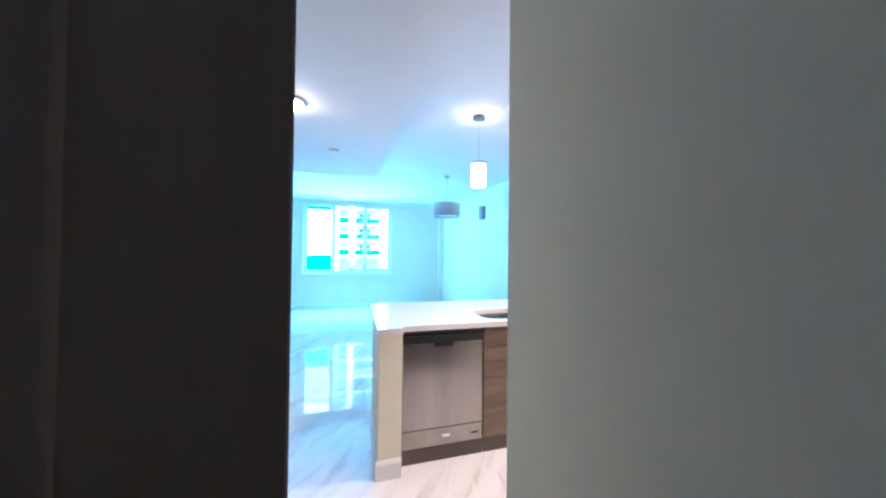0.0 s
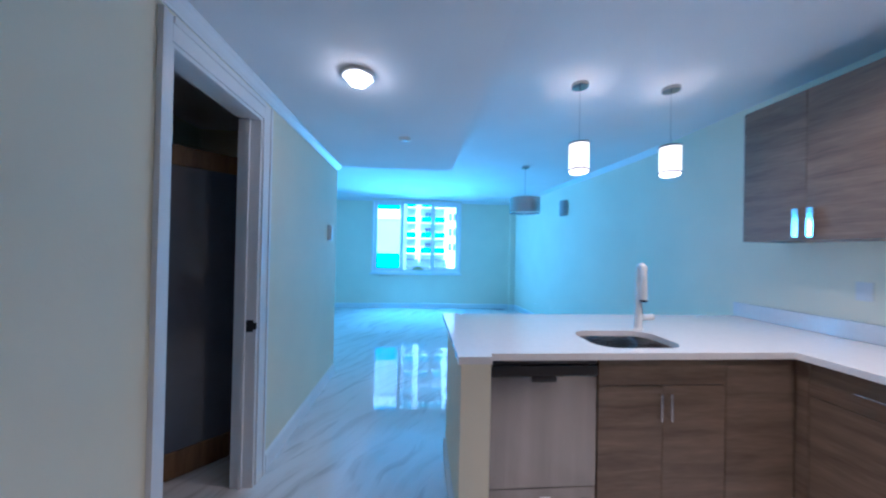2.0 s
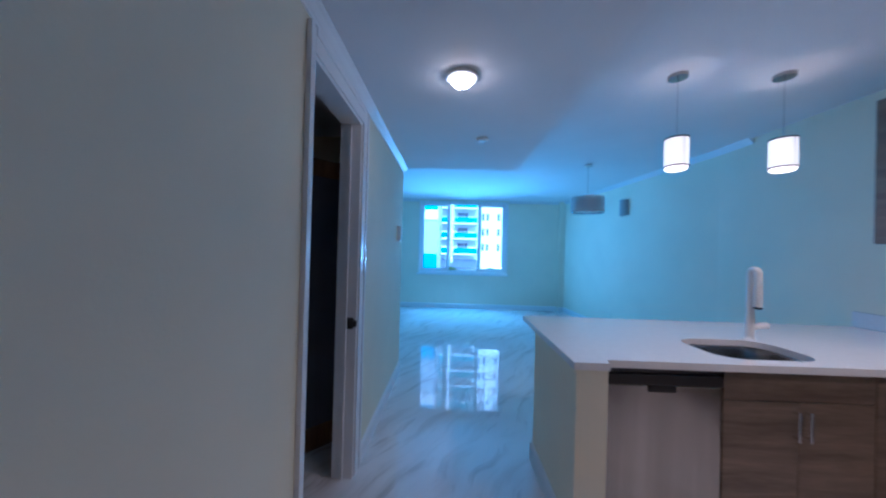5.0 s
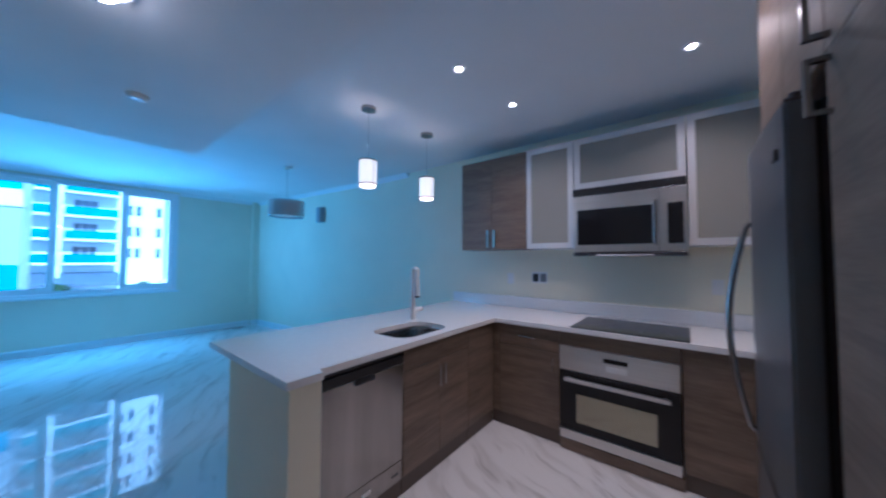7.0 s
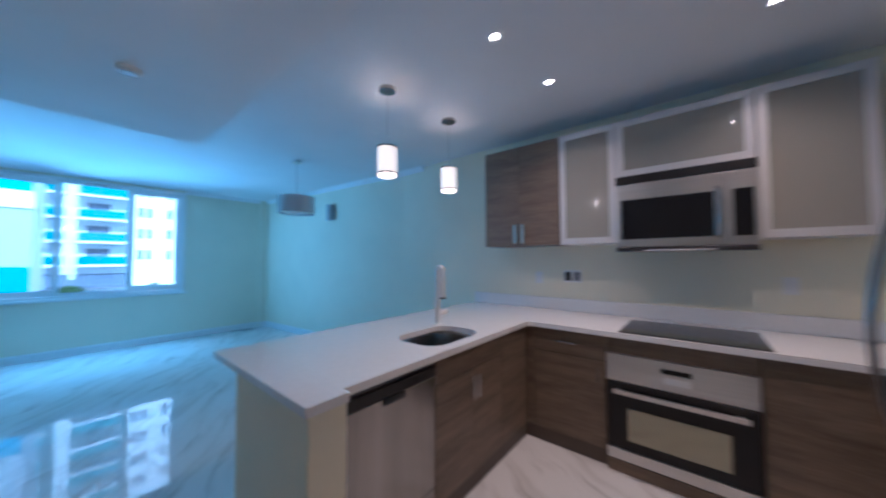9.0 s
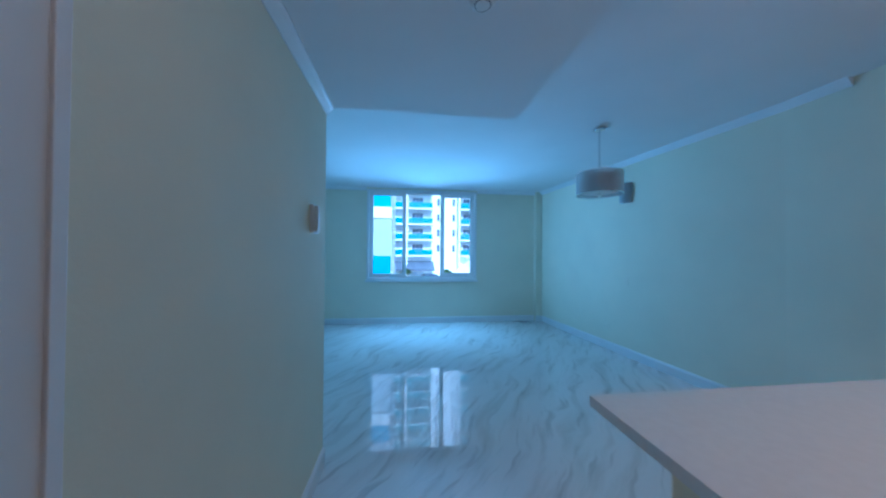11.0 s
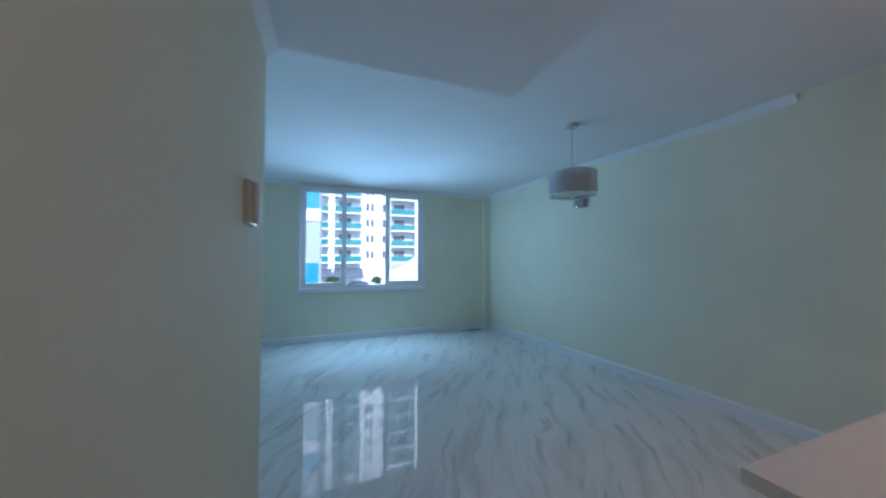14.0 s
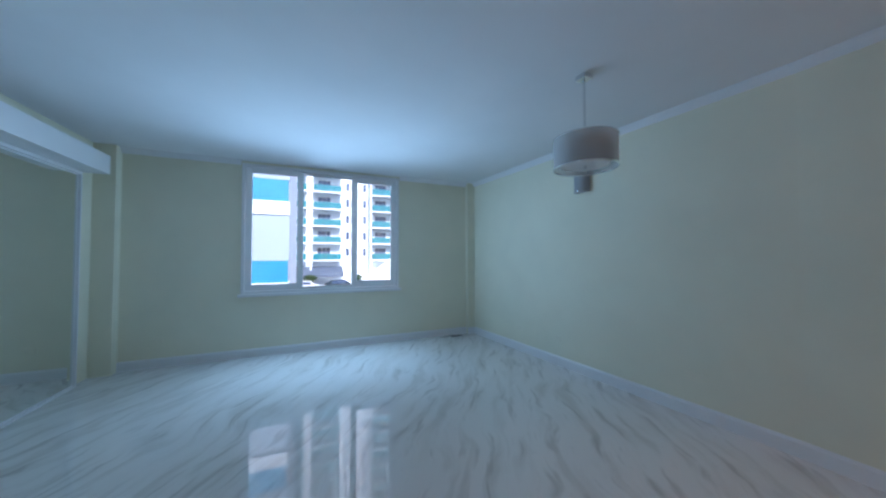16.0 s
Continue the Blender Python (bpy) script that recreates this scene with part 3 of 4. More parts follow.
def leg_block(parent, x0, x1, y0, y1):
    part("plinth", box(x0, x1, y0, y1, 0, 0.1), KICK, parent, "dark plinth", smooth=False)


def front_x(parent, name, x0, x1, z0, z1, mat=None):
    """A slab front facing the hall."""
    return part(name, box(x0 + 0.0015, x1 - 0.0015, 0, 0.019, z0 + 0.0015, z1 - 0.0015, bevel=0.0012), mat or CAB_X, parent, smooth=False)


sc = thing("sink_cabinet", 0.66, 0, 0, "grey-brown wood sink cabinet with two doors", "cabinet")
part("body", box(0.002, 0.708, 0.02, 0.59, 0.1, 0.68), KICK, sc, smooth=False)
leg_block(sc, 0.002, 0.708, 0.012, 0.019)
front_x(sc, "false_front", 0, 0.71, 0.735, 0.872)
d1 = front_x(sc, "door", 0, 0.355, 0.105, 0.733)
d2 = front_x(sc, "door", 0.355, 0.71, 0.105, 0.733)
bar_handle(d1, (0.328, 0, 0.56), (0.328, 0, 0.70), (0, -1, 0))
bar_handle(d2, (0.382, 0, 0.56), (0.382, 0, 0.70), (0, -1, 0))
cc = thing("corner_cabinet", 1.372, 0, 0, "grey-brown wood blind corner cabinet", "cabinet")
part("body", box(0.002, FX - 1.372 + 0.6, 0.02, 0.59, 0.1, 0.872), KICK, cc, smooth=False)
leg_block(cc, 0.002, 0.41, 0.012, 0.019)
front_x(cc, "corner_panel", 0, 0.401, 0.105, 0.872)


def front_y(parent, name, y0, y1, z0, z1, mat=None):
    """A slab front facing the peninsula's end; parent stands at x = FX."""
    return part(name, box(0, 0.019, y0 + 0.0015, y1 - 0.0015, z0 + 0.0015, z1 - 0.0015, bevel=0.0012), mat or CAB_Y, parent, smooth=False)


dc = thing("drawer_cabinet", FX, 0, 0, "grey-brown wood base cabinet with drawer and door", "cabinet")
part("body", box(0.02, 0.66, -0.578, -0.002, 0.1, 0.872), KICK, dc, smooth=False)
leg_block(dc, 0.012, 0.019, -0.578, 0.012)
front_y(dc, "filler", -0.06, 0.0, 0.105, 0.872)
dr = front_y(dc, "drawer", -0.578, -0.06, 0.70, 0.872)
dq = front_y(dc, "door", -0.578, -0.06, 0.105, 0.698)
bar_handle(dr, (0, -0.39, 0.79), (0, -0.25, 0.79), (-1, 0, 0))
bar_handle(dq, (0, -0.53, 0.56), (0, -0.53, 0.66), (-1, 0, 0))

ov = thing("wall_oven", FX, -0.58, 0, "built-in stainless oven with a black glass door", "oven")
OW = -0.745
part("body", box(0.02, 0.6, OW, 0, 0.08, 0.82), BLACK, ov, smooth=False)
part("cabinet_rail", box(0, 0.02, OW, 0, 0.772, 0.872), CAB_Y, ov, "grey-brown wood rail", smooth=False)
part("plinth", box(-0.02, 0.02, OW - 0.01, -0.002, 0, 0.078, bevel=0.002), CAB_Y, ov, "wood plinth box under the oven", smooth=False)
cp = part("control_panel", box(-0.018, 0.019, OW + 0.003, -0.003, 0.592, 0.769, bevel=0.003), STEEL_H, ov, "stainless control panel", smooth=False)
part("display", box(-0.0205, -0.017, OW / 2 - 0.01 - 0.075, OW / 2 - 0.01 + 0.075, 0.695, 0.725, bevel=0.001), BLACK_GLASS, cp, "dark display")
part("keypad", box(-0.0195, -0.017, OW / 2 - 0.08, OW / 2 + 0.05, 0.635, 0.675, bevel=0.0008), ALU, cp, "pale touch keys")
od = part("oven_door", box(-0.028, 0.019, OW + 0.003, -0.003, 0.160, 0.588, bevel=0.004), BLACK_GLASS, ov, "black glass oven door", smooth=False)
part("oven_window", box(-0.0295, -0.027, OW + 0.125, -0.125, 0.225, 0.432, bevel=0.001), OVEN_GLASS, od, "bronze tinted glass window", smooth=False)
bm = box(-0.075, -0.055, OW + 0.05, -0.05, 0.525, 0.553, bevel=0.005)
box(-0.056, -0.027, OW + 0.07, OW + 0.09, 0.53, 0.548, bm)
box(-0.056, -0.027, -0.09, -0.07, 0.53, 0.548, bm)
part("handle", bm, STEEL_H, od, "stainless bar handle", smooth=False)
part("lower_panel", box(-0.024, 0.019, OW + 0.003, -0.003, 0.085, 0.155, bevel=0.003), STEEL_H, ov, "stainless lower panel", smooth=False)

rb = thing("end_base_cabinet", FX, -1.33, 0, "grey-brown wood base cabinet beside the oven", "cabinet")
part("body", box(0.02, 0.66, -0.97, -0.004, 0.1, 0.872), KICK, rb, smooth=False)
leg_block(rb, 0.012, 0.019, -0.97, -0.002)
front_y(rb, "door", -0.40, 0.0, 0.105, 0.872)
front_y(rb, "door", -0.97, -0.40, 0.105, 0.872)

ck = thing("cooktop", 2.05, -0.99, CT1, "black glass cooktop set into the worktop", "cooktop")
part("glass_top", box(-0.30, 0.22, -0.385, 0.325, 0.0005, 0.007, bevel=0.002), BLACK_GLASS, ck, smooth=False)
for x, y, r in ((-0.16, -0.2, 0.09), (-0.16, 0.15, 0.075), (0.1, -0.2, 0.075), (0.1, 0.15, 0.1)):
    part("burner_ring", lathe([(r, 0.0071), (r, 0.0075), (r - 0.003, 0.0075), (r - 0.003, 0.0071)], 40), DARK_STEEL, ck).location = (x, y, 0)

# upper cabinets
UX = 2.11


def upper(name, y0, y1, z0, z1, label):
    ob = thing(name, UX, y0, z0, label, "cabinet", "upper cabinets")
    part("body", box(0.021, EAST - UX - 0.001, 0.001, y1 - y0 - 0.001, 0, z1 - z0), CAB_Y if name == "wood_wall_cabinet" else SATIN, ob, smooth=False)
    return ob


uc = upper("wood_wall_cabinet", -0.165, 0.58, 1.528, 2.47, "grey-brown wood wall cabinet with two doors")
for a, b, hy in ((0, 0.3725, 0.335), (0.3725, 0.745, 0.41)):
    q = part("door", box(0, 0.02, a + 0.0015, b - 0.0015, 0, 0.942, bevel=0.0012), CAB_Y, uc, smooth=False)
    bm = box(-0.028, -0.02, hy - 0.016, hy + 0.016, 0.02, 0.20, bevel=0.002)
    box(-0.02, 0.0, hy - 0.006, hy + 0.006, 0.03, 0.05, bm)
    box(-0.02, 0.0, hy - 0.006, hy + 0.006, 0.17, 0.19, bm)
    part("handle", bm, CHROME, q, "flat chrome handle", smooth=False)


def frosted(y0, y1, z0, z1):
    ob = upper("glass_wall_cabinet", y0, y1, z0, z1, "white framed wall cabinet with a frosted glass door")
    w, hh, f = y1 - y0, z1 - z0, 0.05
    q = part("door", box(0.006, 0.012, f - 0.003, w - f + 0.003, f - 0.003, hh - f + 0.003), FROST, ob, "frosted glass door pane", smooth=False)
    for nm, y0, y1, z0, z1 in (("stile", 0.002, f, 0, hh), ("stile", w - f, w - 0.002, 0, hh), ("rail", f, w - f, 0, f), ("rail", f, w - f, hh - f, hh)):
        part(nm, box(0, 0.02, y0, y1, z0, z1, bevel=0.001), SATIN, q, "satin aluminium frame bar", smooth=False)
    return ob


frosted(-0.603, -0.170, 1.528, 2.47)
frosted(-1.376, -0.608, 2.030, 2.47)
frosted(-1.845, -1.381, 1.528, 2.47)

mw = thing("microwave", 2.07, -1.376, 1.456, "stainless over-range microwave with a black window", "microwave")
MW, MH = 0.768, 0.568
part("body", box(0.03, EAST - 2.071, 0.003, MW - 0.003, 0.012, MH), DARK_STEEL, mw, smooth=False)
part("top_vent", box(-0.004, 0.03, 0, MW, MH - 0.062, MH, bevel=0.004), BLACK, mw, "black vent grille", smooth=False)
md = part("door", box(0, 0.03, 0.165, MW, 0.035, MH - 0.065, bevel=0.004), STEEL_H, mw, "stainless door", smooth=False)
part("window", box(-0.003, 0.002, 0.205, MW - 0.035, 0.092, MH - 0.182, bevel=0.002), BLACK_GLASS, md, "black glass window", smooth=False)
part("control_panel", box(0.001, 0.03, 0, 0.162, 0.035, MH - 0.065, bevel=0.003), STEEL_H, mw, smooth=False)
part("keypad", box(-0.002, 0.003, 0.02, 0.113, 0.09, MH - 0.18, bevel=0.002), BLACK_GLASS, mw, "black keypad", smooth=False)
part("handle", tube([(0, 0.185, 0.09), (-0.03, 0.185, 0.1), (-0.035, 0.185, 0.25), (-0.03, 0.185, 0.40), (0, 0.185, 0.41)], 0.011, 12), STEEL, md, "stainless vertical handle")
part("bottom_lip", box(-0.006, 0.03, 0, MW, 0.0, 0.033, bevel=0.006), BLACK, mw, "dark lower lip", smooth=False)
part("lip_light", box(-0.007, 0.0, 0.2, MW - 0.18, 0.004, 0.012, bevel=0.001), ALU, mw)

# refrigerator and tall cabinet
fr = thing("refrigerator", 0.50, -1.566, 0, "dark stainless refrigerator with a curved bar handle and lower freezer", "refrigerator")
FW = 0.59


def bowed_door(z0, z1):
    """A door whose front swells slightly at its middle, with rounded edges."""
    bm = bmesh.new()
    outline = [(0.0, -0.066)] + [(FW * k / 14, -0.010 + 0.010 * math.sin(math.pi * k / 14) ** 0.6) for k in range(15)] + [(FW, -0.066)]
    low = [bm.verts.new((x, y, z0)) for x, y in outline]
    top_ring = [bm.verts.new((x, y, z1)) for x, y in outline]
    bm.faces.new(low)
    bm.faces.new(top_ring[::-1])
    for k in range(len(outline)):
        j = (k + 1) % len(outline)
        bm.faces.new((low[k], top_ring[k], top_ring[j], low[j]))
    bmesh.ops.recalc_face_normals(bm, faces=bm.faces)
    bmesh.ops.bevel(bm, geom=[e for e in bm.edges if e.calc_face_angle() > 1], offset=0.006, segments=2, affect="EDGES")
    return bm


part("body", box(0.012, FW - 0.012, -0.73, -0.078, 0.02, 1.835), DARK_STEEL, fr, smooth=False)
q = part("door", bowed_door(0.72, 1.84), FRIDGE_STEEL, fr, "brushed steel upper door")
part("badge", box(0.05, 0.10, -0.006, 0.001, 1.70, 1.73, bevel=0.001), BLACK, q)
part("handle", tube([(FW - 0.05, -0.004, 0.76)] + [(FW - 0.05, 0.012 + 0.055 * math.sin(math.pi * k / 14), 0.775 + 0.78 * k / 14) for k in range(15)] + [(FW - 0.05, -0.004, 1.57)], 0.011, 12), STEEL, q, "long curved steel handle")
fz = part("freezer_drawer", bowed_door(0.075, 0.71), FRIDGE_STEEL, fr, "brushed steel freezer door")
part("grip", box(0.03, FW - 0.03, -0.03, -0.004, 0.700, 0.7135, bevel=0.002), BLACK, fz, "dark recessed grip", smooth=False)
hg = box(0.005, 0.09, -0.062, -0.012, 1.841, 1.850, bevel=0.002)
cyl(0.03, -0.036, 1.850, 1.868, 0.012, n=14, bm=hg)
box(0.05, 0.085, -0.05, -0.024, 1.850, 1.862, hg, bevel=0.002)
part("hinge", hg, KICK, fr, "dark metal top hinge", smooth=False)
part("gasket", box(0.014, FW - 0.014, -0.080, -0.067, 0.08, 1.83), BLACK, fr, smooth=False)
part("foot_grille", box(0.012, FW - 0.012, -0.70, -0.06, 0, 0.072), BLACK, fr, smooth=False)
pt = thing("pantry_cabinet", 0.05, -1.62, 0, "tall narrow grey-brown wood pantry cabinet beside the refrigerator", "cabinet")
PW = 0.32
part("body", box(0.002, PW, -0.69, -0.021, 0.0, 2.66), CAB_X, pt, smooth=False)
ql = part("lower_door", box(0.002, PW, -0.02, 0, 0.10, 1.882, bevel=0.0015), CAB_X, pt, smooth=False)
q = part("upper_door", box(0.002, PW, -0.02, 0, 1.885, 2.655, bevel=0.0015), CAB_X, pt, smooth=False)


def loop_handle(parent, x, z0, z1):
    """A flat squared loop of bar standing off a door."""
    bm = box(x - 0.007, x + 0.007, 0.03, 0.042, z0, z1, bevel=0.0015)
    box(x - 0.007, x + 0.007, -0.001, 0.03, z0, z0 + 0.012, bm, bevel=0.001)
    box(x - 0.007, x + 0.007, -0.001, 0.03, z1 - 0.012, z1, bm, bevel=0.001)
    return part("handle", bm, STEEL, parent, "squared metal loop handle", smooth=False)


loop_handle(q, PW - 0.03, 1.905, 2.035)
loop_handle(ql, PW - 0.03, 1.735, 1.865)
ab = thing("over_fridge_cabinet", 0.373, -1.62, 1.885, "grey-brown wood cabinet above the refrigerator", "cabinet")
AW = 0.75
part("body", box(0.0, AW, -0.685, -0.021, 0, 0.775), CAB_X, ab, smooth=False)
for a, b in ((0.0, AW / 2), (AW / 2, AW)):
    part("door", box(a + 0.0015, b - 0.0015, -0.02, 0, 0, 0.773, bevel=0.0015), CAB_X, ab, smooth=False)
part("support_panel", box(AW - 0.016, AW, -0.685, -0.021, -1.885, -0.001), CAB_X, ab, smooth=False)


def wall_plate(name, m, w, hh, holes, label, category, mat=None):
    """A flush plate facing local +y."""
    ob = thing(name, 0, 0, 0, label, category)
    ob.matrix_basis = m
    part("plate", box(-w / 2, w / 2, 0, 0.006, -hh / 2, hh / 2, bevel=0.002), mat or PLASTIC, ob, smooth=False)
    for x, z, a, b, mt in holes:
        part("insert", box(x - a / 2, x + a / 2, 0.004, 0.008, z - b / 2, z + b / 2, bevel=0.0008), mt, ob, smooth=False)
    return ob


GREY = material("grey_plastic", (0.22, 0.22, 0.23), 0.4, vary=0.05)
wall_plate("switch_plate", pose(EAST, -0.165, 1.24, 0, 0, 90), 0.165, 0.115, [(-0.041, 0, 0.06, 0.085, GREY), (0.041, 0, 0.06, 0.085, BLACK)], "double wall plate with grey switches above the worktop", "switch")
wall_plate("wall_outlet", pose(EAST, 0.16, 1.22, 0, 0, 90), 0.075, 0.115, [(0, 0.025, 0.033, 0.03, PLASTIC), (0, -0.025, 0.033, 0.03, PLASTIC)], "cream wall outlet above the worktop", "outlet")
wall_plate("wall_outlet", pose(EAST, -1.55, 1.22, 0, 0, 90), 0.075, 0.115, [(0, 0.025, 0.033, 0.03, PLASTIC), (0, -0.025, 0.033, 0.03, PLASTIC)], "cream wall outlet above the worktop", "outlet")


def on_long_wall(s, z):
    """A pose on the long living room wall, s metres from its bend, facing the room."""
    p = Vector((*BEND, z)) + AX * s
    return Matrix.Translation(p) @ Matrix.Rotation(math.atan2(AN.y, AN.x) - math.pi / 2, 4, "Z")


wall_plate("light_switch", on_long_wall(1.68, 1.02), 0.07, 0.115, [(0, 0, 0.033, 0.066, CREAM_PLASTIC)], "cream light switch on the long wall", "switch", CREAM_PLASTIC)
for s in (0.62, 2.05, 2.75):
    wall_plate("wall_outlet", on_long_wall(s, 0.33), 0.115, 0.07, [(0.025, 0, 0.03, 0.033, CREAM_PLASTIC), (-0.025, 0, 0.03, 0.033, CREAM_PLASTIC)], "cream wall outlet above the baseboard", "outlet", CREAM_PLASTIC)
wall_plate("wall_outlet", pose(-2.3, NORTH, 0.33, 0, 0, 180), 0.115, 0.07, [(0.025, 0, 0.03, 0.033, CREAM_PLASTIC), (-0.025, 0, 0.03, 0.033, CREAM_PLASTIC)], "cream wall outlet under the window wall", "outlet", CREAM_PLASTIC)

th = thing("intercom_handset", HALL_W, 1.78, 1.50, "white wall intercom handset near the wall corner", "intercom")
part("base", box(0, 0.022, -0.055, 0.055, 0, 0.16, bevel=0.006), PLASTIC, th)
part("handset", box(0.022, 0.045, -0.05, -0.005, 0.006, 0.154, bevel=0.01), PLASTIC, th)
part("button", box(0.020, 0.026, 0.015, 0.04, 0.03, 0.05, bevel=0.002), GREY, th)
part("button", box(0.020, 0.026, 0.015, 0.04, 0.07, 0.09, bevel=0.002), GREY, th)

sm = thing("smoke_detector", -0.42, 1.08, SOFFIT, "white round smoke detector on the hall ceiling", "detector")
part("case", lathe([(0, -0.022), (0.03, -0.022), (0.042, -0.018), (0.05, -0.008), (0.052, 0), (0, 0)]), PLASTIC, sm)
part("grille", lathe([(0.028, -0.023), (0.032, -0.0228), (0.033, -0.02), (0.027, -0.021)]), GREY, sm)
vt = thing("ceiling_vent", -0.40, -0.90, SOFFIT, "white slatted air vent in the hall ceiling", "vent")
part("frame", box(-0.08, 0.08, 0.125, 0.14, -0.008, 0, box(-0.08, 0.08, -0.14, -0.125, -0.008, 0, box(-0.08, -0.07, -0.125, 0.125, -0.008, 0, box(0.07, 0.08, -0.125, 0.125, -0.008, 0)))), TRIM, vt, smooth=False)
part("backing", box(-0.07, 0.07, -0.125, 0.125, -0.002, 0), BLACK, vt, smooth=False)
for k in range(11):
    part("slat", box(-0.07, 0.07, -0.118 + k * 0.0225, -0.108 + k * 0.0225, -0.007, -0.002), TRIM, vt, smooth=False)
fv = thing("floor_cable_box", 1.72, 5.98, 0, "small dark floor plate with loose cable ends", "floor plate")
part("plate", box(-0.10, 0.10, -0.04, 0.04, 0, 0.008, bevel=0.002), BLACK, fv, smooth=False)
part("cable", tube([(-0.06, 0, 0.008), (-0.10, -0.01, 0.03), (-0.2, -0.02, 0.015), (-0.28, -0.01, 0.008)], 0.004, 8), BLACK, fv)

# ---- lamps ----


def pendant(x, y):
    ob = thing("pendant_lamp", x, y, 2.0, "lit white drum pendant lamp with chrome rings over the peninsula", "pendant lamp", "pendants over the peninsula")
    r, hh = 0.070, 0.230
    part("shade", lathe([(r - 0.002, 0.03), (r, 0.03), (r, hh - 0.006), (r - 0.002, hh - 0.006), (r - 0.002, 0.03)]), SHADE_LIT, ob, "glowing white fabric shade")
    for z in (0.026, hh - 0.011):
        part("ring", lathe([(r - 0.004, z), (r + 0.004, z), (r + 0.004, z + 0.010), (r - 0.004, z + 0.010), (r - 0.004, z)]), DARK_STEEL, ob, "dark metal ring")
    part("diffuser", lathe([(0, 0.004), (r * 0.7, 0.006), (r - 0.006, 0.012), (r - 0.004, 0.026), (0, 0.030)]), LENS_SOFT, ob, "glowing lower diffuser")
    part("seam", box(-0.002, 0.002, -r - 0.0015, -r + 0.001, 0.036, hh - 0.011), SATIN, ob, smooth=False)
    part("rod", cyl(0, 0, hh - 0.02, 0.635, 0.0035, n=10), CHROME, ob)
    part("cap", lathe([(0, hh - 0.03), (0.011, hh - 0.03), (0.011, hh + 0.01), (0.005, hh + 0.02), (0, hh + 0.02)]), CHROME, ob)
    part("canopy", lathe([(0, 0.635), (0.02, 0.635), (0.058, 0.643), (0.06, 0.665), (0, 0.665)]), STEEL, ob, "brushed metal ceiling canopy")
    lamp("pendant_bulb", "POINT", pose(x, y, 2.045), 1.05, WARM, 0.025)


LENS_SOFT = emitter("lit_diffuser", (1.0, 0.66, 0.42), 2.0)
pendant(0.880, 0.655)
pendant(1.572, 0.630)


def downlight(x, y):
    ob = thing("recessed_downlight", x, y, CEIL, "lit white recessed downlight in the kitchen ceiling", "downlight", "kitchen downlights")
    part("trim_ring", lathe([(0.021, 0), (0.022, -0.001), (0.036, -0.005), (0.043, -0.006), (0.047, -0.003), (0.047, 0)]), TRIM, ob)
    part("lens", lathe([(0, -0.002), (0.020, -0.002), (0.020, 0), (0, 0)]), LENS, ob, "glowing lens")
    lamp("downlight_beam", "SPOT", pose(x, y, CEIL - 0.012), 16.5, WARM, 0.03, spot=134, blend=0.9)


for x, y in ((0.92, -0.225), (1.56, -0.295), (1.58, -1.415), (0.945, -1.365)):
    downlight(x, y)

dm = thing("dome_light", -0.625, 0.155, SOFFIT, "lit flush dome light on the hall ceiling", "ceiling light")
part("ring", lathe([(0.0, 0), (0.085, 0), (0.09, -0.010), (0.082, -0.018), (0.062, -0.020), (0.058, -0.016), (0.0, -0.01)]), TRIM, dm, "white trim ring")
part("diffuser", lathe([(0.060, -0.017), (0.056, -0.034), (0.042, -0.050), (0.022, -0.060), (0, -0.066)]), DOME, dm, "glowing glass bowl")
part("finial", lathe([(0, -0.080), (0.006, -0.077), (0.008, -0.071), (0.005, -0.065), (0, -0.065)]), CHROME, dm)

SHEER = material("sheer_grey_fabric", (0.60, 0.59, 0.60), 0.6, bump=0.3, bump_scale=400, vary=0.05, Alpha=0.4)
SCONCE_FABRIC = material("grey_sconce_fabric", (0.36, 0.36, 0.37), 0.6, bump=0.3, bump_scale=400, vary=0.05)
INNER = material("inner_white_shade", (0.72, 0.70, 0.68), 0.6, vary=0.03)
ch = thing("drum_chandelier", 1.22, 2.81, 1.985, "unlit grey sheer drum chandelier on a chrome rod", "chandelier")
R, HH = 0.215, 0.215
part("shade", lathe([(R - 0.003, 0), (R, 0), (R, HH), (R - 0.003, HH), (R - 0.003, 0)], 56), SHEER, ch, "sheer grey fabric drum")
part("inner_shade", lathe([(R - 0.052, 0.03), (R - 0.05, 0.03), (R - 0.05, HH - 0.02), (R - 0.052, HH - 0.02), (R - 0.052, 0.03)], 48), INNER, ch, "inner white fabric shade")
part("diffuser", lathe([(0, 0.022), (R - 0.054, 0.022), (R - 0.054, 0.028), (0, 0.028)], 48), INNER, ch, "white lower diffuser")
for z in (-0.002, HH - 0.004):
    part("ring", lathe([(R - 0.005, z), (R + 0.003, z), (R + 0.003, z + 0.007), (R - 0.005, z + 0.007), (R - 0.005, z)], 56), CHROME, ch, "chrome ring")
part("finial", lathe([(0, -0.03), (0.008, -0.024), (0.014, -0.012), (0.01, 0.0), (0.0, 0.006)]), CHROME, ch, "chrome finial")
part("rod", cyl(0, 0, 0.0, 0.66, 0.008, n=14), CHROME, ch, "chrome rod")
part("canopy", box(-0.042, 0.042, -0.042, 0.042, 0.645, 0.680, bevel=0.004), CHROME, ch, "square chrome canopy")
so = thing("wall_sconce", 0, 0, 0, "unlit grey half-round wall sconce with chrome edges", "sconce")
so.matrix_basis = on_long_wall(1.66, 2.09)
pts = [(0.095 * math.cos(radians(a)), 0.012 + 0.085 * math.sin(radians(a))) for a in range(0, 181, 12)]
bm = bmesh.new()
lo = [bm.verts.new((x, y, 0)) for x, y in pts]
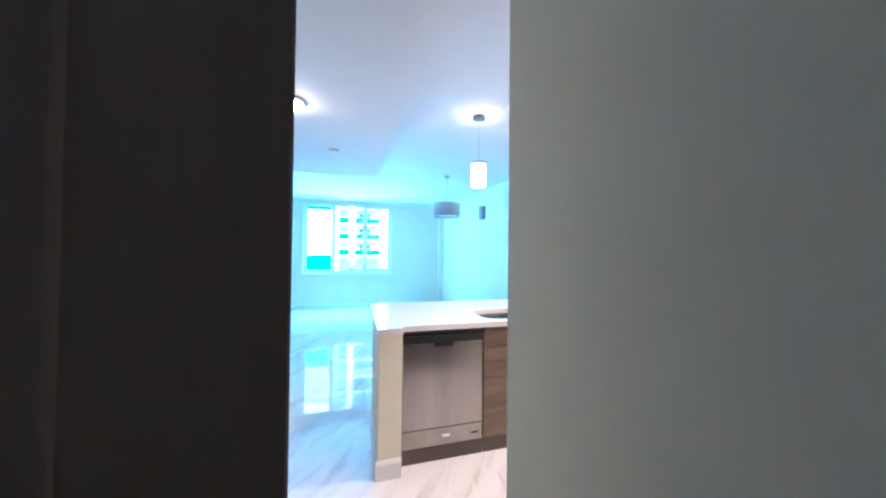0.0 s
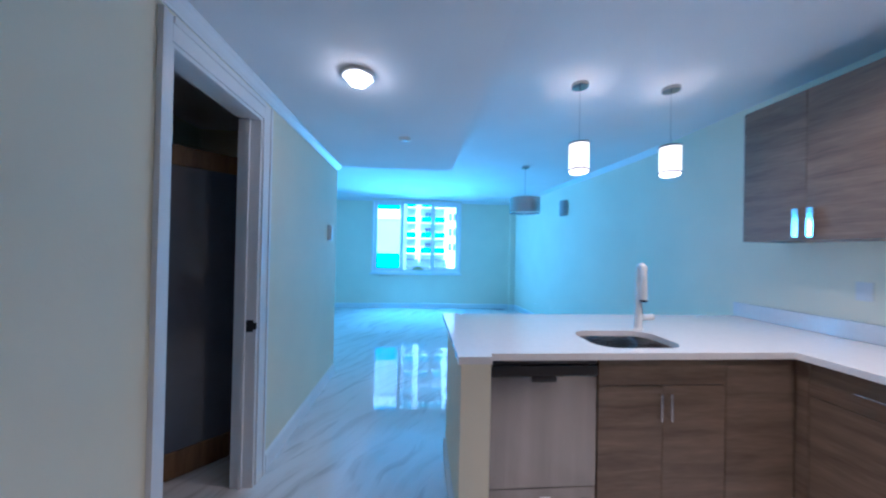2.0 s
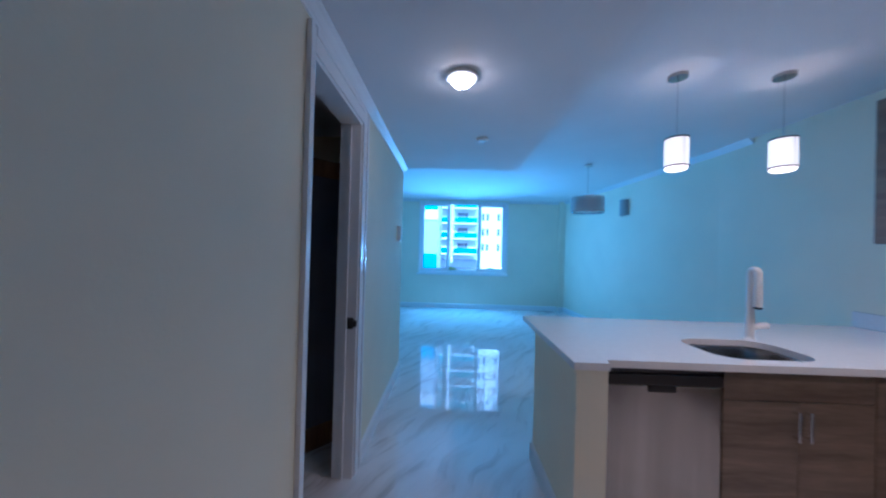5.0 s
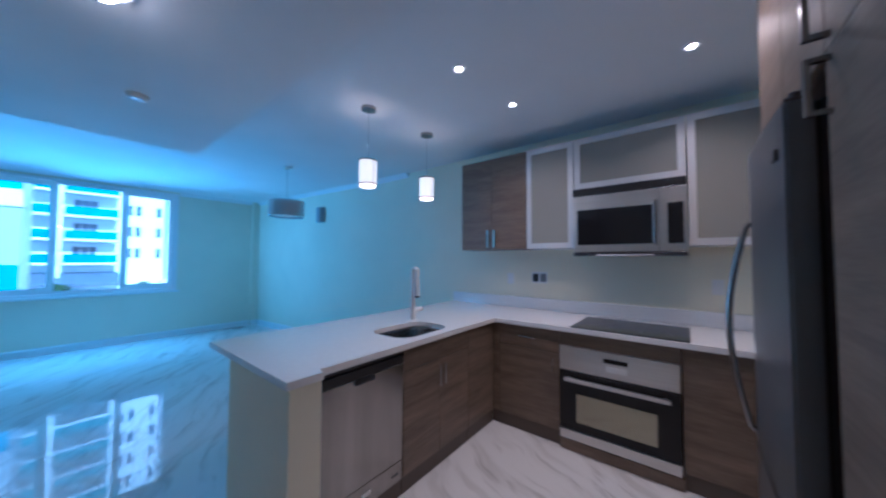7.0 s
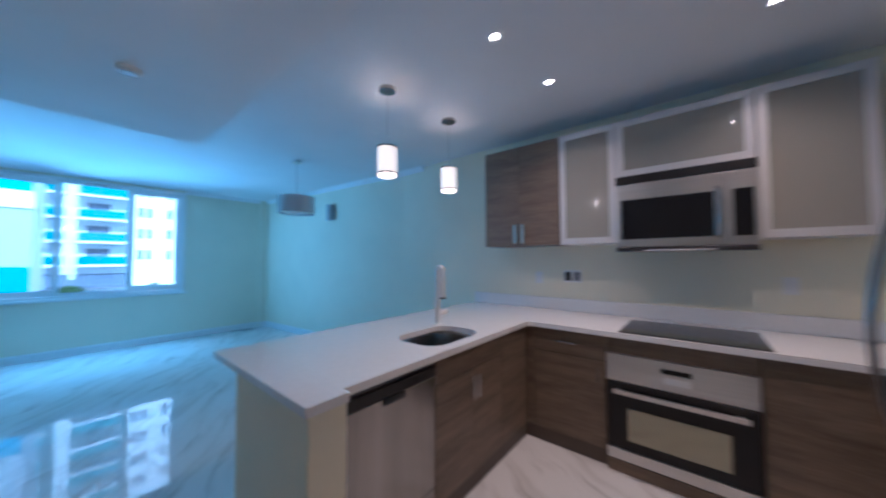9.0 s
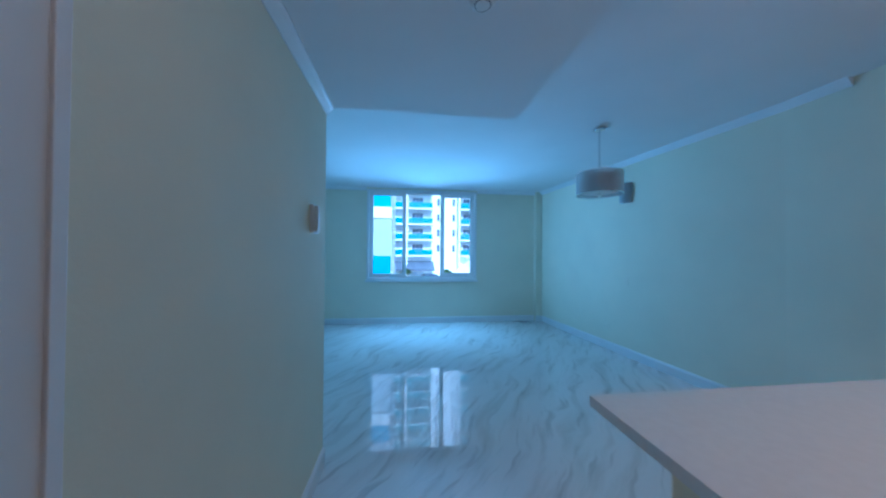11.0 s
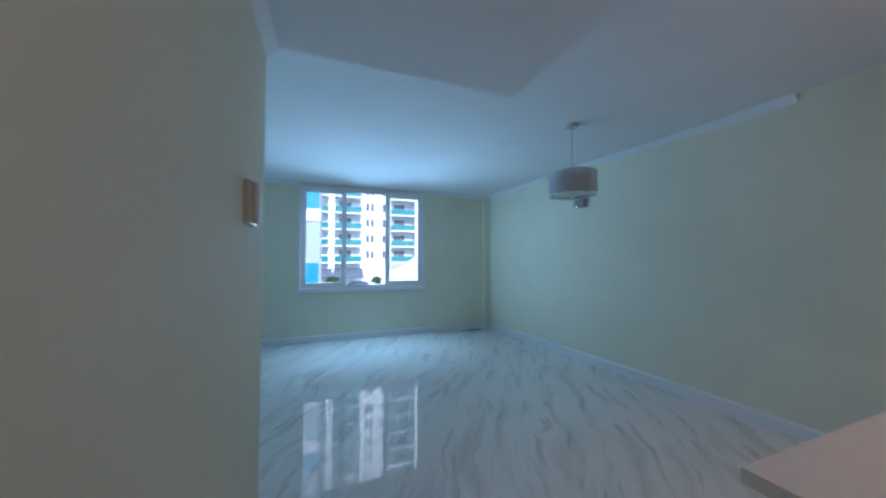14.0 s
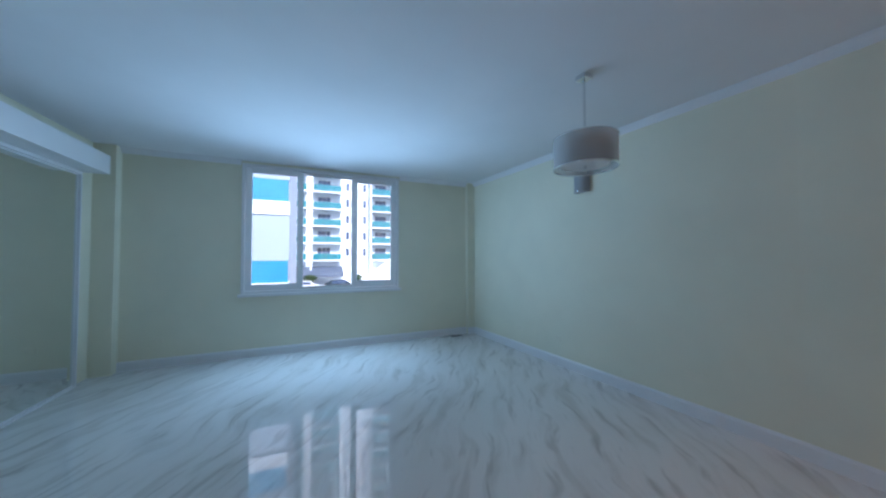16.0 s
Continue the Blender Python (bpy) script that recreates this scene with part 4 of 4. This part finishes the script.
hi = [bm.verts.new((x, y, 0.265)) for x, y in pts]
for k in range(len(pts) - 1):
    bm.faces.new((lo[k], lo[k + 1], hi[k + 1], hi[k]))
bm.faces.new(lo)
bm.faces.new(hi[::-1])
bmesh.ops.recalc_face_normals(bm, faces=bm.faces)
part("shade", bm, SCONCE_FABRIC, so, "grey half-round shade")
part("backplate", box(-0.09, 0.09, 0, 0.011, 0.004, 0.261, bevel=0.002), CHROME, so)
part("edge_strip", box(-0.1, -0.093, 0.008, 0.02, 0, 0.265), CHROME, so)
part("edge_strip", box(0.093, 0.1, 0.008, 0.02, 0, 0.265), CHROME, so)
part("clip", box(-0.012, 0.012, 0.088, 0.1, -0.006, 0.02, bevel=0.002), CHROME, so)

# ---- mirrored wardrobe ----
mr = thing("mirrored_wardrobe", WEST, CORNER_Y, 0, "white framed wardrobe with tall mirrored sliding doors", "wardrobe")
YL = 5.70 - CORNER_Y
part("fascia", box(0, 0.25, 0.01, YL + 0.05, 2.265, 2.47, bevel=0.003), TRIM, mr, "white boxed fascia with a gap above", smooth=False)
part("side_frame", box(0, 0.045, YL + 0.003, YL + 0.018, 0, 2.262, bevel=0.003), TRIM, mr, "white end post", smooth=False)
part("track", box(0.002, 0.05, 0.01, YL, 0, 0.012), ALU, mr, smooth=False)
part("top_track", box(0.002, 0.05, 0.01, YL, 2.235, 2.262), ALU, mr, smooth=False)
for k in range(3):
    a, b = 0.02 + k * YL / 3, 0.02 + (k + 1) * YL / 3 - 0.02
    d = part("sliding_door", box(0.004 + 0.02 * (k % 2), 0.019 + 0.02 * (k % 2), a, b, 0.013, 2.234), ALU, mr, "white metal edged door", smooth=False)
    part("mirror", box(0.0195 + 0.02 * (k % 2), 0.0215 + 0.02 * (k % 2), a + 0.012, b - 0.012, 0.03, 2.22), MIRROR, d, "clear mirror", smooth=False)

# ---- outside ----
GZ = -3.4
FOOT = -5.0                           # where the buildings stand, below the raised street
ASPHALT = material("asphalt", (0.06, 0.06, 0.062), 0.85, bump=0.5, bump_scale=40, vary=0.2, vary_scale=0.3)
STUCCO = material("white_stucco", (0.78, 0.84, 0.86), 0.7, bump=0.3, bump_scale=8, vary=0.03, vary_scale=0.3)
TEAL = material("teal_balcony_glass", (0.008, 0.20, 0.23), 0.12, vary=0.15, vary_scale=0.6, coat=0.5)
BLUE_GLASS = material("blue_balcony_glass", (0.01, 0.26, 0.44), 0.12, vary=0.12, vary_scale=0.8, coat=0.5)
DARK_PANE = material("dark_window_pane", (0.07, 0.11, 0.18), 0.08, vary=0.3, vary_scale=1.5)
# shade on the near block's parapets, put into the colour as darker blue-grey
SHADED_PARAPET = material("shaded_parapet_stucco", (0.36, 0.44, 0.50), 0.7, bump=0.3, bump_scale=8, vary=0.05, vary_scale=0.4)
SLATE = material("slate_grey_canopy", (0.10, 0.13, 0.17), 0.6, bump=0.2, vary=0.1)
LEAF = material("leaf_green", (0.06, 0.11, 0.04), 0.6, vary=0.3, vary_scale=3)
BARK = material("bark", (0.12, 0.09, 0.06), 0.9, bump=0.6, bump_scale=20)
CANVAS = material("white_canvas", (0.82, 0.82, 0.82), 0.7, vary=0.02)
structure("ground", box(-900, 900, -900, 900, GZ - 0.2, GZ), ASPHALT, "grey asphalt ground of the street", "ground")
structure("pavement", box(-60, 60, 52.5, 58, GZ, GZ + 0.14), STUCCO, "pale pavement in front of the apartment building", "pavement")

ST, NS, FY = 2.9, 18, 58.0
bl = thing("apartment_building", 4, FY, FOOT, "white high-rise apartment building with teal glass balconies", "building")
L, Rr = -30.0, 30.0
part("wall", box(L, Rr, 0, 16, 0, NS * ST + 4), STUCCO, bl, smooth=False)
part("roof", box(L - 0.3, Rr + 0.3, -0.3, 16.3, NS * ST + 4.002, NS * ST + 4.8), STUCCO, bl, smooth=False)


def shared(name, bm, mat):
    me = bpy.data.meshes.new(name)
    bm.to_mesh(me)
    bm.free()
    me.materials.append(mat)
    return me


M_SLAB = shared("slab", box(-2.25, 2.25, -1.5, -0.002, -0.12, 0.12), STUCCO)
M_GLASS = shared("glass_rail", box(-2.2, 2.2, -1.47, -1.43, 0.16, 1.15, box(-2.2, -2.16, -1.43, -0.01, 0.16, 1.15, box(2.16, 2.2, -1.43, -0.01, 0.16, 1.15))), TEAL)
M_FIN = shared("fin", box(-0.13, 0.13, -1.5, -0.002, -ST / 2, ST / 2), STUCCO)
M_WF = shared("window_frame", box(-1.1, 1.1, -0.06, -0.002, 0.15, 2.25), STUCCO)
M_PANE = shared("pane", box(-0.31, 0.31, -0.075, -0.061, 0.25, 2.15), DARK_PANE)
M_NARROW = shared("narrow_window", box(-0.26, 0.26, -0.03, -0.003, 0.75, 2.1), DARK_PANE)


def piece(name, me, parent, x, y, z):
    ob = new(name, me)
    ob.parent = parent
    ob.location = (x, y, z)
    return ob


for k in range(2, NS):
    z = k * ST
    for cx in (-21.4, -16.6, -7.4 - 0.0, -1.9, 7.8, 16.2, 20.8):
        s = piece("balcony", M_SLAB, bl, cx, 0, z)
        piece("glass_rail", M_GLASS, s, 0, 0, 0)
        w = piece("window", M_WF, bl, cx - 0.5, 0, z)
        for dx in (-0.68, 0, 0.68):
            piece("pane", M_PANE, w, dx, 0, 0)
    for cx in (-12.0, -11.0, 1.5, 2.35, 4.45, 11.4, 12.5, 25.0):
        piece("narrow_window", M_NARROW, bl, cx, 0, z)
for cx in (-4.45, 5.35, 10.2):
    part("pier", box(cx - 0.15, cx + 0.15, -1.5, -0.002, 0, NS * ST), STUCCO, bl, smooth=False)
bm = bmesh.new()
side = [(-0.01, 4.75), (-0.01, 3.1), (-3.2, 3.1), (-3.2, 3.5)]
ends = [[bm.verts.new((x, y, z)) for y, z in side] for x in (-8.5, 0.6)]
bm.faces.new(ends[0])
bm.faces.new(ends[1][::-1])
for k in range(4):
    bm.faces.new((ends[0][k], ends[1][k], ends[1][(k + 1) % 4], ends[0][(k + 1) % 4]))
bmesh.ops.recalc_face_normals(bm, faces=bm.faces)
aw = part("entrance_canopy", bm, SLATE, bl, "sloping slate-grey entrance canopy", smooth=False)
for x in (-8.3, -4.0, 0.4):
    part("canopy_post", box(x - 0.1, x + 0.1, -3.1, -2.9, 0, 3.1), STUCCO, aw, smooth=False)

# near white building with blue glass balconies
nb = thing("balcony_block", -1.35, 15.0, FOOT, "white neighbouring block with blue glass balcony bands", "building")
part("wall", box(-14, -0.25, 1.4, 14, 0, 30), STUCCO, nb, smooth=False)
part("roof", box(-14.2, -0.1, 1.2, 14.2, 30.001, 30.6), STUCCO, nb, smooth=False)
for k in range(9):
    z = 1.55 + 3.25 * k
    s = part("balcony", box(-13.5, 0.0, 0, 1.39, z, z + 0.545), STUCCO, nb, smooth=False)
    # stucco like the rest, darkened by colour to look shaded
    part("parapet", box(-13.5, 0.0, 0.05, 0.25, z + 1.42, z + 3.25), SHADED_PARAPET, s, "parapet with its shade painted in as blue-grey", smooth=False)
    part("glass_rail", box(-13.45, -0.05, 0.06, 0.10, z + 0.55, z + 1.415), BLUE_GLASS, s, "blue glass balcony rail", smooth=False)

# white tent roof
tn = thing("white_canopy_tent", 7.6, 26.0, FOOT, "large white canvas tent roof beside the street", "tent")
bm = bmesh.new()
ap = bm.verts.new((0.4, 0, 8.2))
rim = [bm.verts.new((5.2 * math.cos(radians(a)), 5.2 * math.sin(radians(a)), 4.0)) for a in range(0, 360, 45)]
for k in range(8):
    bm.faces.new((rim[k], rim[(k + 1) % 8], ap))
low = [bm.verts.new((v.co.x, v.co.y, 3.4)) for v in rim]
for k in range(8):
    bm.faces.new((low[k], low[(k + 1) % 8], rim[(k + 1) % 8], rim[k]))
part("canvas", bm, CANVAS, tn, smooth=False)
for a in range(0, 360, 90):
    part("post", cyl(5.0 * math.cos(radians(a + 45)), 5.0 * math.sin(radians(a + 45)), 0, 3.5, 0.08, n=12), STUCCO, tn)


def car(x, y, paint, label, rz=0):
    ob = thing("parked_car", x, y, GZ, label, "car", "cars along the street", rz)
    bm = bmesh.new()
    prof = [(-2.2, 0.35), (2.2, 0.35), (2.25, 0.75), (1.3, 0.92), (0.7, 1.42), (-1.3, 1.45), (-2.05, 0.95), (-2.25, 0.8)]
    a = [bm.verts.new((px, -0.88, pz)) for px, pz in prof]
    b = [bm.verts.new((px, 0.88, pz)) for px, pz in prof]
    bm.faces.new(a)
    bm.faces.new(b[::-1])
    for k in range(len(prof)):
        bm.faces.new((a[k], b[k], b[(k + 1) % len(prof)], a[(k + 1) % len(prof)]))
    bmesh.ops.recalc_face_normals(bm, faces=bm.faces)
    bmesh.ops.bevel(bm, geom=bm.edges[:], offset=0.05, segments=2, affect="EDGES")
    part("body", bm, paint, ob)
    part("side_window", box(-1.25, 0.75, -0.89, -0.86, 0.98, 1.34), DARK_PANE, ob, smooth=False)
    part("side_window", box(-1.25, 0.75, 0.86, 0.89, 0.98, 1.34), DARK_PANE, ob, smooth=False)
    for wx in (-1.4, 1.4):
        for wy in (-0.8, 0.8):
            w = part("wheel", cyl(0, 0, -0.11, 0.11, 0.33, n=20, axis="y"), BLACK, ob)
            w.location = (wx, wy, 0.33)
            part("rim", cyl(0, 0, -0.115, 0.115, 0.19, n=16, axis="y"), STEEL, w)
    return ob


SILVER = material("silver_car_paint", (0.45, 0.46, 0.48), 0.3, 0.5, vary=0.02, coat=0.6)
DARKCAR = material("dark_car_paint", (0.03, 0.05, 0.06), 0.25, 0.2, vary=0.02, coat=0.6)
WHITECAR = material("white_car_paint", (0.75, 0.75, 0.75), 0.3, vary=0.02, coat=0.6)
car(-1.2, 48.5, WHITECAR, "white car parked along the street")
car(3.6, 48.8, DARKCAR, "dark car parked along the street")
car(8.6, 48.4, SILVER, "silver car parked along the street")
car(-6.4, 48.6, DARKCAR, "dark car parked along the street")


def tree(x, y, hh, seed):
    rnd = random.Random(seed)
    ob = thing("street_tree", x, y, GZ, "small green street tree in front of the building", "tree", "street trees")
    bm = tube([(0, 0, 0), (0.05, 0, hh * 0.3), (0.0, 0.06, hh * 0.6)], 0.1, 10)
    for k in range(6):
        a = k * 1.05 + rnd.random()
        tube([(0, 0.03, hh * 0.42), (0.12 * hh * math.cos(a), 0.12 * hh * math.sin(a), hh * 0.62), (0.27 * hh * math.cos(a), 0.27 * hh * math.sin(a), hh * 0.8)], 0.035, 6, bm)
    part("trunk", bm, BARK, ob)
    verts, faces = [], []
    for k in range(900):
        a, u, r = rnd.random() * 6.283, rnd.uniform(-1, 1), rnd.random() ** 0.4
        lump = 1 + 0.35 * math.sin(3 * a + 4 * u)
        c = Vector((0.42 * hh * r * lump * math.cos(a) * math.sqrt(1 - u * u), 0.42 * hh * r * lump * math.sin(a) * math.sqrt(1 - u * u), hh * 0.75 + 0.33 * hh * r * u))
        d1, d2 = Vector((rnd.gauss(0, 1), rnd.gauss(0, 1), rnd.gauss(0, 1))).normalized() * 0.16, Vector((rnd.gauss(0, 1), rnd.gauss(0, 1), rnd.gauss(0, 1))).normalized() * 0.09
        i = len(verts)
        verts += [c - d1, c + d2, c + d1, c - d2]
        faces.append((i, i + 1, i + 2, i + 3))
    me = bpy.data.meshes.new("crown")
    me.from_pydata(verts, [], faces)
    me.materials.append(LEAF)
    cr = new("crown", me)
    cr.parent = ob
    return ob


tree(-0.6, 51.2, 2.0, 3)
tree(6.2, 51.4, 1.9, 5)
tree(-4.0, 51.0, 2.1, 8)
